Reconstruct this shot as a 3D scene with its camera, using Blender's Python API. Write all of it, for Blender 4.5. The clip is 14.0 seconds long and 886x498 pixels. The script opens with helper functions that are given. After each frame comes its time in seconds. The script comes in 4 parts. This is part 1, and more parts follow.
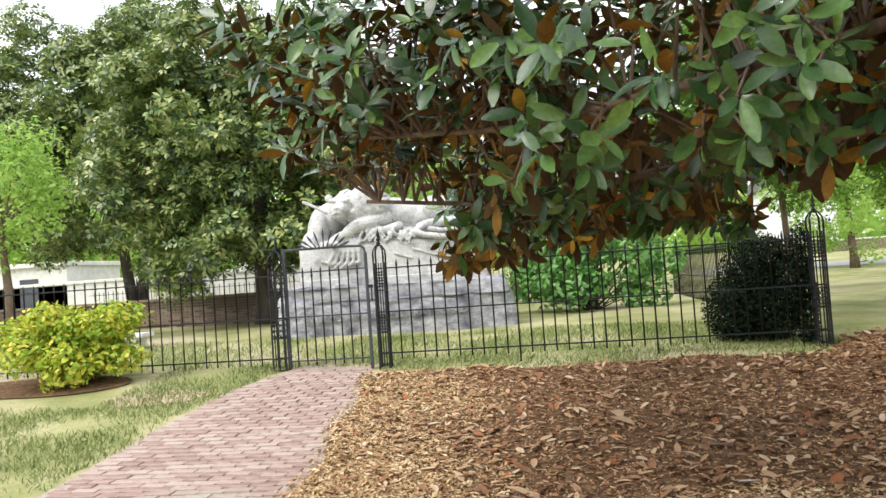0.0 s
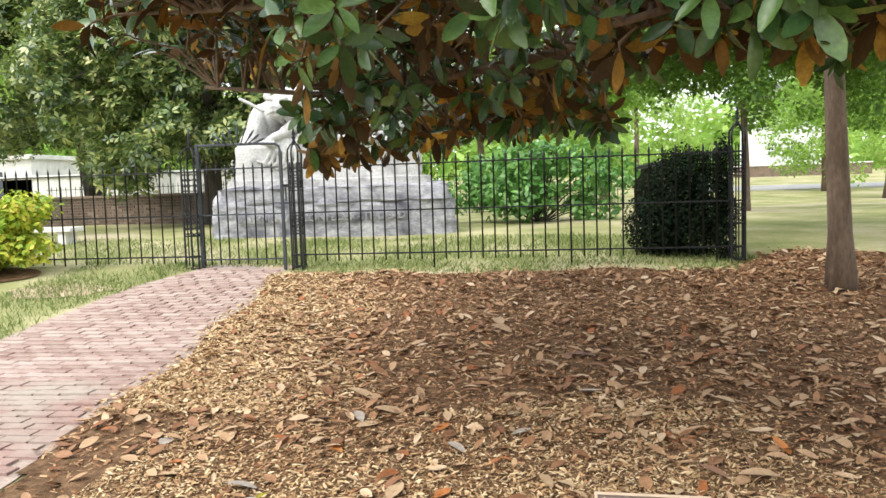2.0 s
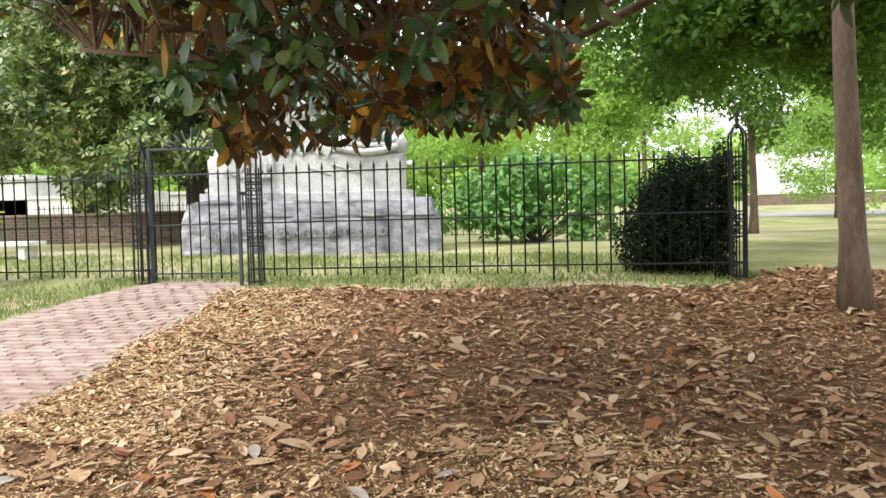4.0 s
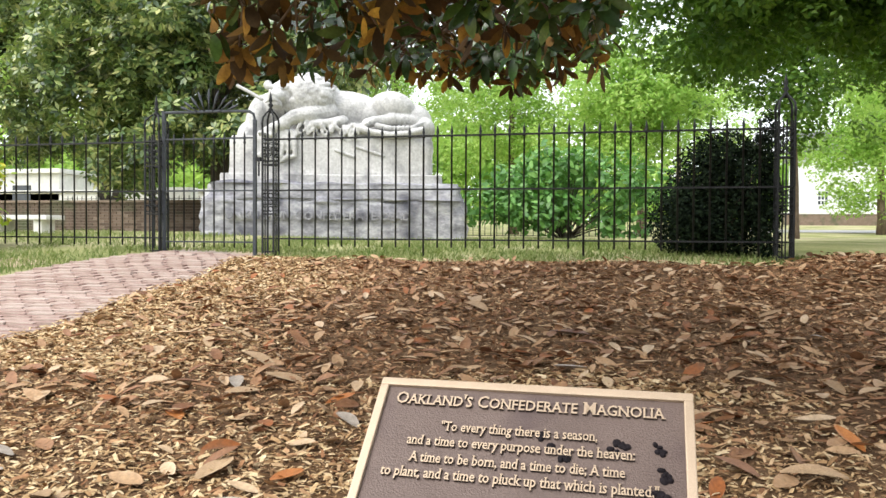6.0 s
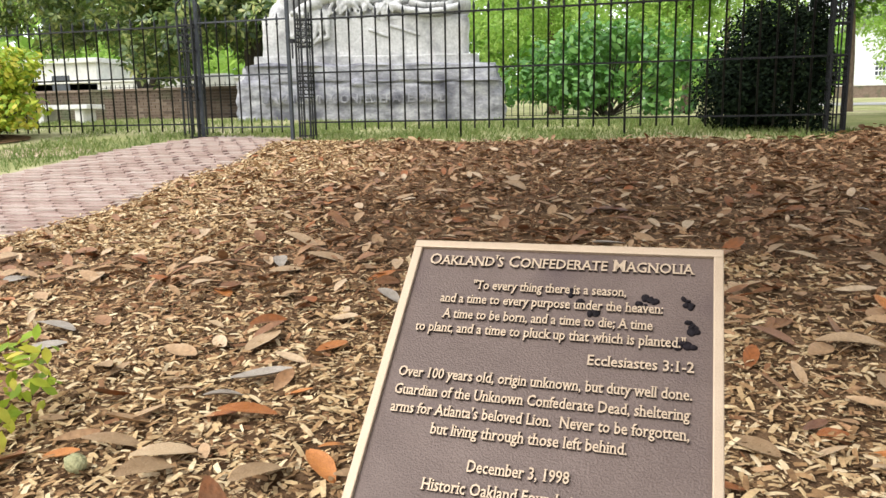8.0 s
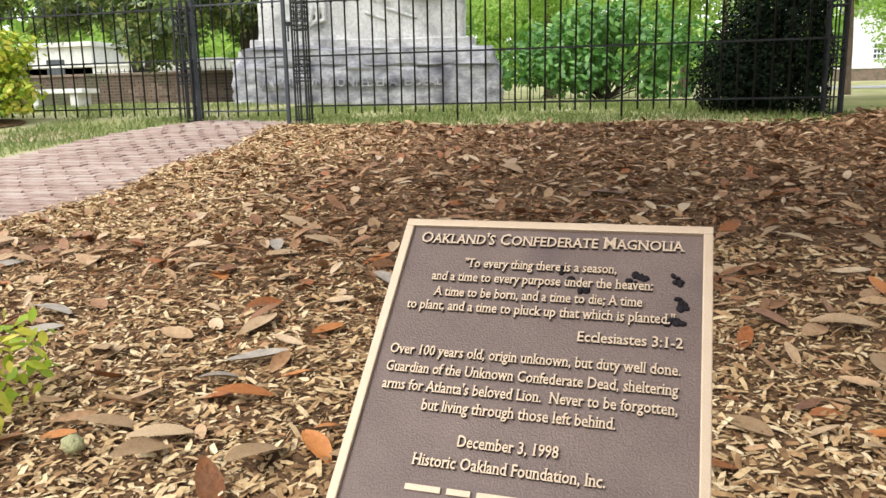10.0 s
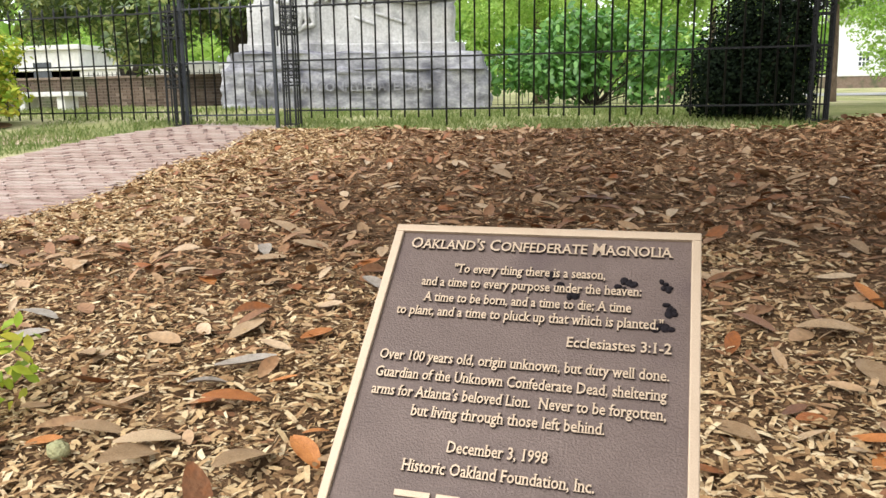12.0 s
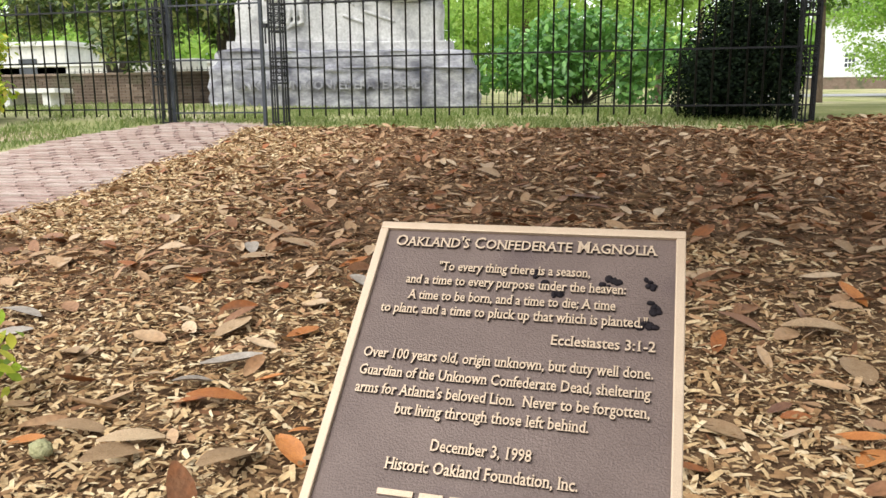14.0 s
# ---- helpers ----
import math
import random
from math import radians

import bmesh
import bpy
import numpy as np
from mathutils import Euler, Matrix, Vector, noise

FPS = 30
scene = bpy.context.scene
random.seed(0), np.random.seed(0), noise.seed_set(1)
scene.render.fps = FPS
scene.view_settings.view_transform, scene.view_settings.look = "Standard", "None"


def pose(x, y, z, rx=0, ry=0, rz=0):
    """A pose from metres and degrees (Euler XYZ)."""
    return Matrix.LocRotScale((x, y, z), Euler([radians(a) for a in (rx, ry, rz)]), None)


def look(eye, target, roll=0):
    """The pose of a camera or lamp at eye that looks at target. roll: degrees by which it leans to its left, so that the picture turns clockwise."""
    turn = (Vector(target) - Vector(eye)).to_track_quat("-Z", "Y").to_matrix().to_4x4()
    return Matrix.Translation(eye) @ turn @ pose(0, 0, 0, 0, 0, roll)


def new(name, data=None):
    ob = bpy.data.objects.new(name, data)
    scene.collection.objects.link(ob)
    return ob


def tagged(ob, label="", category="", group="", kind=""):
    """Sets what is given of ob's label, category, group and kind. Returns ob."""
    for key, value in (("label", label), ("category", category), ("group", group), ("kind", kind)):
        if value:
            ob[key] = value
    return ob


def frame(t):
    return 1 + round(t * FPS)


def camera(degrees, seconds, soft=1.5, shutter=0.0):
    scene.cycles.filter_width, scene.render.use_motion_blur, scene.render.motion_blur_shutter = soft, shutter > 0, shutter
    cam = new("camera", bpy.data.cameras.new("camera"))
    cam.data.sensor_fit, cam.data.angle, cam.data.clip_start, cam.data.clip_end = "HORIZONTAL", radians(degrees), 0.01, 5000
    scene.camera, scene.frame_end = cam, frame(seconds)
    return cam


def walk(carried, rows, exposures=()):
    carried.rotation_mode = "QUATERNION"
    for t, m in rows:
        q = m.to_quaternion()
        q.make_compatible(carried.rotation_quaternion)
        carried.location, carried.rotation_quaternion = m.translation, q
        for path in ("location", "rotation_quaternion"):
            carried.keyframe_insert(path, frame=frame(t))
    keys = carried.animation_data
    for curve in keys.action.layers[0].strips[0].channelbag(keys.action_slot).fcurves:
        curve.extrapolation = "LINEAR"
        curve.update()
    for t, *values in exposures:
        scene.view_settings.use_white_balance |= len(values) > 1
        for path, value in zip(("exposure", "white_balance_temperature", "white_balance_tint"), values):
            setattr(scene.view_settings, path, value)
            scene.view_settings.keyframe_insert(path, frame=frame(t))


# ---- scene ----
cam = camera(60.0, 14.0)
PATH = [
    (0, (2.368, -9.273, 1.143), (2.037, -7.302, 1.213), -4.0),
    (0.5, (2.657, -9.242, 1.101), (2.43, -7.256, 1.132), -3.6),
    (1, (2.942, -9.233, 1.072), (2.643, -7.257, 1.005), -2.9),
    (1.5, (3.104, -9.117, 1.036), (2.787, -7.145, 0.919), -2.6),
    (2, (3.221, -8.908, 1.013), (2.902, -6.941, 0.85), -1.9),
    (2.5, (3.363, -8.681, 0.968), (3.003, -6.724, 0.776), -1.7),
    (2.7, (3.407, -8.588, 0.958), (3.035, -6.632, 0.77), -1.6),
    (4.8, (3.533, -7.677, 0.501), (3.214, -5.703, 0.472), -0.9),
    (5, (3.494, -7.608, 0.413), (3.175, -5.634, 0.39), -0.6),
    (5.5, (3.495, -7.584, 0.32), (3.127, -5.618, 0.301), 0.1),
    (6, (3.508, -7.585, 0.314), (3.087, -5.63, 0.271), 0.3),
    (6.5, (3.511, -7.581, 0.307), (3.055, -5.637, 0.198), -0.1),
    (7, (3.508, -7.591, 0.304), (3.014, -5.663, 0.117), 0.4),
    (7.5, (3.513, -7.584, 0.298), (3.003, -5.671, 0.017), -0.6),
    (8, (3.518, -7.591, 0.294), (3.003, -5.69, -0.05), -1.0),
    (8.5, (3.521, -7.592, 0.289), (3.007, -5.695, -0.084), -1.2),
    (11, (3.525, -7.593, 0.288), (3.028, -5.695, -0.098), -0.8),
    (11.5, (3.524, -7.593, 0.288), (3.04, -5.69, -0.09), -0.8),
    (12, (3.524, -7.594, 0.289), (3.044, -5.688, -0.083), -0.8),
    (12.5, (3.523, -7.594, 0.289), (3.053, -5.685, -0.082), -0.6),
    (13, (3.525, -7.592, 0.288), (3.069, -5.682, -0.088), -0.4),
    (13.5, (3.527, -7.591, 0.287), (3.077, -5.679, -0.089), -0.5),
    (14, (3.527, -7.59, 0.287), (3.076, -5.678, -0.088), -0.5),
]
walk(cam, [(t, look(eye, target, roll)) for t, eye, target, roll in PATH], exposures=[(0, 0.26), (0.5, 0.3), (1.2, 0.4), (2.7, 0.44), (5, 0.46), (7.5, 0.3), (14, 0.26)])

# ---------------------------------------------------------------- light
world = bpy.data.worlds.new("sky")
scene.world = world
world.use_nodes = True
wn, wl = world.node_tree.nodes, world.node_tree.links
SUN_EL, SUN_ROT = radians(50), radians(222)
sky = wn.new("ShaderNodeTexSky")
sky.sky_type = "NISHITA"
sky.sun_disc = False
sky.sun_elevation, sky.sun_rotation = SUN_EL, SUN_ROT
sky.air_density, sky.dust_density, sky.ozone_density = 1.0, 4.0, 1.0
haze = wn.new("ShaderNodeMixRGB")
haze.inputs[0].default_value = 0.75
haze.inputs[2].default_value = (12.6, 13.0, 13.6, 1)
wl.new(sky.outputs[0], haze.inputs[1])
wl.new(haze.outputs[0], wn["Background"].inputs[0])
wn["Background"].inputs[1].default_value = 0.15
sun = new("sun", bpy.data.lights.new("sun", "SUN"))
sun.data.energy, sun.data.angle, sun.data.color = 2.5, radians(38), (1.0, 0.965, 0.91)
sd = Vector((math.sin(SUN_ROT) * math.cos(SUN_EL), math.cos(SUN_ROT) * math.cos(SUN_EL), math.sin(SUN_EL)))
sun.matrix_world = look(sd * 50, (0, 0, 0))


# ---------------------------------------------------------------- materials
def material(name, colours, scale=6.0, rough=0.7, metal=0.0, bump=0.3, fine=60.0, rand=0.0, island=0.0, spec=0.5, detail=6.0,
             trans=None, stretch=(1, 1, 1), stain=None):
    """A noise-mottled surface: colours is a list of (position, rgb); rand, island: brightness spread between objects or loose pieces."""
    m = bpy.data.materials.new(name)
    m.use_nodes = True
    n, l = m.node_tree.nodes, m.node_tree.links
    b = n["Principled BSDF"]
    tc = n.new("ShaderNodeTexCoord")
    mp = n.new("ShaderNodeMapping")
    mp.inputs["Scale"].default_value = stretch
    l.new(tc.outputs["Object"], mp.inputs[0])
    nz = n.new("ShaderNodeTexNoise")
    nz.inputs["Scale"].default_value, nz.inputs["Detail"].default_value, nz.inputs["Roughness"].default_value = scale, detail, 0.65
    l.new(mp.outputs[0], nz.inputs["Vector"])
    fac = nz.outputs["Fac"]
    ramp = n.new("ShaderNodeValToRGB")
    cr = ramp.color_ramp
    cr.elements[0].position, cr.elements[0].color = colours[0][0], (*colours[0][1], 1)
    cr.elements[1].position, cr.elements[1].color = colours[-1][0], (*colours[-1][1], 1)
    for p, c in colours[1:-1]:
        cr.elements.new(p).color = (*c, 1)
    spread = rand or island
    if spread:
        src = n.new("ShaderNodeObjectInfo").outputs["Random"] if rand else n.new("ShaderNodeNewGeometry").outputs["Random Per Island"]
        mix = n.new("ShaderNodeMath")
        mix.operation = "MULTIPLY_ADD"
        mix.inputs[1].default_value = spread
        l.new(src, mix.inputs[0])
        sub = n.new("ShaderNodeMath")
        sub.operation = "MULTIPLY_ADD"
        sub.inputs[1].default_value, sub.inputs[2].default_value = 1 - spread * 0.6, -spread * 0.2
        l.new(fac, sub.inputs[0])
        l.new(sub.outputs[0], mix.inputs[2])
        fac = mix.outputs[0]
    l.new(fac, ramp.inputs[0])
    col = ramp.outputs[0]
    f2 = n.new("ShaderNodeTexNoise")
    f2.inputs["Scale"].default_value, f2.inputs["Detail"].default_value = fine, 4
    l.new(mp.outputs[0], f2.inputs["Vector"])
    ov = n.new("ShaderNodeMixRGB")
    ov.blend_type = "OVERLAY"
    ov.inputs[0].default_value = 0.45
    l.new(col, ov.inputs[1])
    l.new(f2.outputs["Fac"], ov.inputs[2])
    col = ov.outputs[0]
    if stain:
        s3 = n.new("ShaderNodeTexNoise")
        s3.inputs["Scale"].default_value, s3.inputs["Detail"].default_value = stain[1], 5
        l.new(tc.outputs["Object"], s3.inputs["Vector"])
        r3 = n.new("ShaderNodeValToRGB")
        r3.color_ramp.elements[0].position, r3.color_ramp.elements[1].position = stain[2], stain[3]
        l.new(s3.outputs["Fac"], r3.inputs[0])
        m3 = n.new("ShaderNodeMixRGB")
        l.new(r3.outputs[0], m3.inputs[0])
        l.new(col, m3.inputs[1])
        m3.inputs[2].default_value = (*stain[0], 1)
        col = m3.outputs[0]
    l.new(col, b.inputs["Base Color"])
    b.inputs["Roughness"].default_value, b.inputs["Metallic"].default_value = rough, metal
    b.inputs["Specular IOR Level"].default_value = spec
    if bump:
        bp = n.new("ShaderNodeBump")
        bp.inputs["Strength"].default_value, bp.inputs["Distance"].default_value = bump, 0.01
        l.new(f2.outputs["Fac"], bp.inputs["Height"])
        l.new(bp.outputs[0], b.inputs["Normal"])
    if trans:
        out = n["Material Output"]
        tr = n.new("ShaderNodeBsdfTranslucent")
        tr.inputs[0].default_value = (*trans[0], 1)
        ms = n.new("ShaderNodeMixShader")
        ms.inputs[0].default_value = trans[1]
        l.new(b.outputs[0], ms.inputs[1])
        l.new(tr.outputs[0], ms.inputs[2])
        l.new(ms.outputs[0], out.inputs[0])
    return m


GRASS = material("lawn", [(0.25, (0.13, 0.16, 0.05)), (0.5, (0.27, 0.27, 0.12)), (0.72, (0.46, 0.41, 0.26))], 0.8, 0.95, fine=45, bump=0.6, spec=0.1, stain=((0.42, 0.36, 0.25), 0.45, 0.52, 0.7))
SOIL = material("dry_soil", [(0.3, (0.30, 0.22, 0.14)), (0.7, (0.48, 0.38, 0.26))], 2.0, 0.95, fine=50)
MULCH = material("mulch", [(0.25, (0.045, 0.026, 0.015)), (0.5, (0.14, 0.083, 0.045)), (0.75, (0.27, 0.17, 0.095))], 14.0, 0.95, fine=110, bump=0.8, spec=0.1)
CHIP = material("wood_chip", [(0.08, (0.085, 0.042, 0.022)), (0.36, (0.265, 0.13, 0.064)), (0.66, (0.44, 0.265, 0.14)), (0.95, (0.6, 0.44, 0.26))], 14, 0.9, island=0.75, fine=120, spec=0.15)
CHIP_PALE = material("fresh_wood_chip", [(0.08, (0.13, 0.07, 0.034)), (0.33, (0.37, 0.225, 0.11)), (0.62, (0.57, 0.41, 0.22)), (0.95, (0.74, 0.61, 0.4))], 14, 0.9, island=0.75, fine=120, spec=0.15)
DRYLEAF = material("dry_leaf", [(0.05, (0.3, 0.1, 0.028)), (0.2, (0.19, 0.085, 0.04)), (0.42, (0.31, 0.165, 0.08)), (0.7, (0.43, 0.28, 0.155)), (0.95, (0.56, 0.43, 0.29))], 12, 0.6, island=0.8, fine=90, spec=0.3)
BRICK = material("path_brick", [(0.2, (0.25, 0.155, 0.13)), (0.5, (0.36, 0.25, 0.215)), (0.8, (0.45, 0.36, 0.32))], 7, 0.92, rand=0.5, fine=120, bump=0.5, spec=0.2, stain=((0.37, 0.32, 0.27), 1.6, 0.45, 0.68))
SAND = material("joint_sand", [(0.3, (0.27, 0.21, 0.17)), (0.7, (0.4, 0.32, 0.27))], 8, 0.95)
IRON = material("iron", [(0.3, (0.006, 0.0065, 0.007)), (0.7, (0.016, 0.017, 0.019))], 12, 0.5, metal=0.0, fine=90, bump=0.2, spec=0.3)
IRON_GREY = material("weathered_iron", [(0.3, (0.025, 0.029, 0.036)), (0.7, (0.055, 0.062, 0.072))], 12, 0.5, metal=0.0, fine=90, bump=0.2, spec=0.35)
MARBLE = material("weathered_marble", [(0.25, (0.3, 0.3, 0.3)), (0.5, (0.48, 0.475, 0.465)), (0.8, (0.64, 0.635, 0.62))], 1.8, 0.8, fine=26, bump=0.5, stain=((0.17, 0.17, 0.18), 2.6, 0.55, 0.75))
MARBLE_LION = material("pale_marble", [(0.25, (0.33, 0.33, 0.325)), (0.5, (0.48, 0.478, 0.47)), (0.8, (0.6, 0.597, 0.585))], 4.5, 0.85, fine=30, bump=0.6, spec=0.15, stain=((0.24, 0.24, 0.245), 6.0, 0.55, 0.8))
MARBLE_DARK = material("stained_marble", [(0.25, (0.12, 0.12, 0.14)), (0.48, (0.3, 0.3, 0.325)), (0.75, (0.56, 0.56, 0.57))], 3.2, 0.85, fine=18, bump=1.0, stretch=(1, 1, 1.9), spec=0.2, stain=((0.10, 0.10, 0.125), 2.6, 0.5, 0.7))
BARK = material("bark", [(0.3, (0.08, 0.056, 0.04)), (0.7, (0.22, 0.165, 0.12))], 7, 0.9, fine=45, stretch=(1, 1, 0.3), bump=0.9, spec=0.2)
BARK_DARK = material("dark_bark", [(0.3, (0.035, 0.028, 0.022)), (0.7, (0.11, 0.09, 0.07))], 5, 0.9, fine=40, stretch=(1, 1, 0.35), bump=0.7)
MAG_TOP = material("magnolia_upper", [(0.1, (0.016, 0.045, 0.015)), (0.5, (0.045, 0.1, 0.028)), (0.8, (0.11, 0.2, 0.045)), (0.95, (0.3, 0.42, 0.08))], 8, 0.27, island=0.6, fine=60, bump=0.1, spec=0.5)
MAG_UNDER = material("magnolia_under", [(0.1, (0.045, 0.026, 0.011)), (0.5, (0.1, 0.056, 0.017)), (0.78, (0.29, 0.155, 0.028)), (0.95, (0.64, 0.4, 0.06))], 8, 0.75, island=0.75, fine=90, bump=0.1, spec=0.2)
LEAF_MAG_FAR = material("magnolia_crown", [(0.18, (0.012, 0.034, 0.012)), (0.42, (0.08, 0.145, 0.038)), (0.68, (0.27, 0.33, 0.1)), (0.95, (0.6, 0.54, 0.22))], 0.9, 0.38, island=0.6, fine=30, bump=0.0, spec=0.6, trans=((0.25, 0.36, 0.08), 0.15))
LEAF_BRIGHT = material("fresh_leaf", [(0.1, (0.06, 0.15, 0.02)), (0.5, (0.21, 0.38, 0.07)), (0.9, (0.46, 0.6, 0.18))], 1.2, 0.5, island=0.7, fine=30, bump=0.0, spec=0.3, trans=((0.5, 0.7, 0.16), 0.45))
LEAF_MID = material("mid_green_leaf", [(0.1, (0.015, 0.048, 0.008)), (0.5, (0.052, 0.12, 0.018)), (0.9, (0.17, 0.28, 0.045))], 1.2, 0.5, island=0.7, fine=30, bump=0.0, spec=0.3, trans=((0.22, 0.4, 0.04), 0.28))
LEAF_HYD = material("shrub_leaf", [(0.1, (0.04, 0.11, 0.03)), (0.5, (0.11, 0.27, 0.06)), (0.9, (0.24, 0.44, 0.12))], 1.8, 0.45, island=0.6, fine=30, bump=0.0, trans=((0.18, 0.42, 0.07), 0.25))
LEAF_YELLOW = material("golden_leaf", [(0.1, (0.06, 0.17, 0.02)), (0.42, (0.3, 0.45, 0.045)), (0.7, (0.62, 0.57, 0.08)), (0.95, (0.74, 0.48, 0.15))], 2.2, 0.5, island=0.6, fine=40, bump=0.0, spec=0.3, trans=((0.5, 0.55, 0.05), 0.3))
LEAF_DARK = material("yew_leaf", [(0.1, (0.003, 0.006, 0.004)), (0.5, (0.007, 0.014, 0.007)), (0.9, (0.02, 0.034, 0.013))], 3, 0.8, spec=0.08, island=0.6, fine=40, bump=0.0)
BLADE = material("grass_blade", [(0.1, (0.075, 0.125, 0.03)), (0.5, (0.17, 0.215, 0.07)), (0.9, (0.38, 0.36, 0.18))], 2, 0.6, island=0.6, fine=30, bump=0.0, spec=0.2, trans=((0.2, 0.3, 0.06), 0.25))
BRONZE = material("bronze_field", [(0.3, (0.098, 0.068, 0.058)), (0.7, (0.135, 0.097, 0.083))], 9, 0.5, metal=0.25, fine=420, bump=0.2, stain=((0.075, 0.05, 0.05), 7.0, 0.6, 0.8))
BRONZE_RAISED = material("polished_bronze", [(0.3, (0.39, 0.295, 0.205)), (0.7, (0.5, 0.39, 0.285))], 3, 0.45, metal=0.3, fine=900, bump=0.12)
# unpolished letter sides, with their shadow put into the dark colour
PATINA_SHADE = material("shaded_patina", [(0.3, (0.035, 0.025, 0.022)), (0.7, (0.065, 0.047, 0.04))], 30, 0.6, fine=300)
TAR = material("dried_gum", [(0.3, (0.005, 0.004, 0.005)), (0.7, (0.016, 0.012, 0.015))], 20, 0.75, spec=0.15)
WALL_BRICK = material("wall_brick", [(0.2, (0.085, 0.062, 0.045)), (0.5, (0.165, 0.118, 0.088)), (0.8, (0.25, 0.195, 0.15))], 5, 0.9, rand=0.5, fine=60, bump=0.5, stain=((0.085, 0.095, 0.05), 1.5, 0.5, 0.7))
MORTAR = material("mortar", [(0.3, (0.2, 0.18, 0.15)), (0.7, (0.33, 0.3, 0.26))], 6, 0.95)
WHITE = material("white_paint", [(0.3, (0.76, 0.78, 0.8)), (0.7, (0.83, 0.84, 0.86))], 2, 0.6, fine=20, bump=0.1)
STONE_PALE = material("pale_stone", [(0.3, (0.52, 0.52, 0.5)), (0.7, (0.75, 0.74, 0.71))], 3, 0.8, fine=30)
ROOF = material("roof_shingle", [(0.3, (0.08, 0.08, 0.085)), (0.7, (0.16, 0.16, 0.16))], 3, 0.9)
DARK_GLASS = material("window_glass", [(0.3, (0.03, 0.035, 0.04)), (0.7, (0.06, 0.07, 0.08))], 2, 0.1, bump=0.0)
ASPHALT = material("road_surface", [(0.3, (0.2, 0.2, 0.2)), (0.7, (0.3, 0.29, 0.28))], 1.5, 0.9)


# ---------------------------------------------------------------- builders
class Build:
    """Collects vertices and faces for one mesh."""

    def __init__(self):
        self.v, self.f, self.m = [], [], []

    def add(self, verts, faces, mat=0):
        o = len(self.v)
        self.v += [tuple(p) for p in verts]
        self.f += [tuple(i + o for i in f) for f in faces]
        self.m += [mat] * len(faces)
        return self

    def box(self, x0, x1, y0, y1, z0, z1, mat=0, bevel=0.0):
        if bevel:
            bm = bmesh.new()
            bmesh.ops.create_cube(bm, size=1)
            bmesh.ops.scale(bm, vec=(x1 - x0, y1 - y0, z1 - z0), verts=bm.verts)
            bmesh.ops.translate(bm, vec=((x0 + x1) / 2, (y0 + y1) / 2, (z0 + z1) / 2), verts=bm.verts)
            bmesh.ops.bevel(bm, geom=bm.edges[:], offset=bevel, segments=2, affect="EDGES", profile=0.6)
            bm.verts.index_update()
            self.add([v.co[:] for v in bm.verts], [[v.index for v in f.verts] for f in bm.faces], mat)
            bm.free()
            return self
        v = [(x, y, z) for x in (x0, x1) for y in (y0, y1) for z in (z0, z1)]
        return self.add(v, [(0, 1, 3, 2), (4, 6, 7, 5), (0, 4, 5, 1), (2, 3, 7, 6), (0, 2, 6, 4), (1, 5, 7, 3)], mat)

    def tube(self, pts, radii, seg=6, mat=0, caps=True):
        pts = [Vector(p) for p in pts]
        if not isinstance(radii, (list, tuple)):
            radii = [radii] * len(pts)
        ring, verts, faces = None, [], []
        up = Vector((0.123, 0.987, 0.05))
        for i, p in enumerate(pts):
            d = (pts[min(i + 1, len(pts) - 1)] - pts[max(i - 1, 0)]).normalized()
            a = d.cross(up)
            if a.length < 0.05:
                a = d.cross(Vector((1, 0, 0)))
            a.normalize()
            b = d.cross(a).normalized()
            for k in range(seg):
                w = 2 * math.pi * k / seg
                verts.append(p + (a * math.cos(w) + b * math.sin(w)) * radii[i])
        for i in range(len(pts) - 1):
            for k in range(seg):
                k2 = (k + 1) % seg
                faces.append((i * seg + k, i * seg + k2, (i + 1) * seg + k2, (i + 1) * seg + k))
        if caps:
            faces.append(tuple(range(seg))[::-1])
            faces.append(tuple((len(pts) - 1) * seg + k for k in range(seg)))
        return self.add(verts, faces, mat)

    def lathe(self, c, prof, seg=8, mat=0):
        """Turned shape: prof is a list of (radius, z) round the upright axis at c."""
        v, f = [], []
        for r, z in prof:
            v += [(c[0] + r * math.cos(2 * math.pi * k / seg), c[1] + r * math.sin(2 * math.pi * k / seg), c[2] + z) for k in range(seg)]
        for i in range(len(prof) - 1):
            for k in range(seg):
                f.append((i * seg + k, i * seg + (k + 1) % seg, (i + 1) * seg + (k + 1) % seg, (i + 1) * seg + k))
        f.append(tuple(range(seg))[::-1])
        f.append(tuple((len(prof) - 1) * seg + k for k in range(seg)))
        return self.add(v, f, mat)

    def mesh(self, name, mats, smooth=False):
        me = bpy.data.meshes.new(name)
        me.from_pydata(self.v, [], self.f)
        for m in mats if isinstance(mats, (list, tuple)) else [mats]:
            me.materials.append(m)
        me.polygons.foreach_set("material_index", self.m)
        if smooth:
            me.polygons.foreach_set("use_smooth", [True] * len(self.f))
        me.update()
        return me

    def ob(self, name, mats, parent=None, label="", smooth=False):
        return place(name, self.mesh(name, mats, smooth), parent, label)


def place(name, me, parent=None, label="", m=None):
    ob = new(name, me)
    if parent:
        ob.parent = parent
    if label:
        ob["label"] = label
    if m is not None:
        ob.matrix_basis = m
    return ob


def thing(name, label, category, at=(0, 0, 0), group="", rz=0.0):
    e = new(name)
    e.matrix_basis = pose(*at, 0, 0, rz)
    return tagged(e, label, category, group)


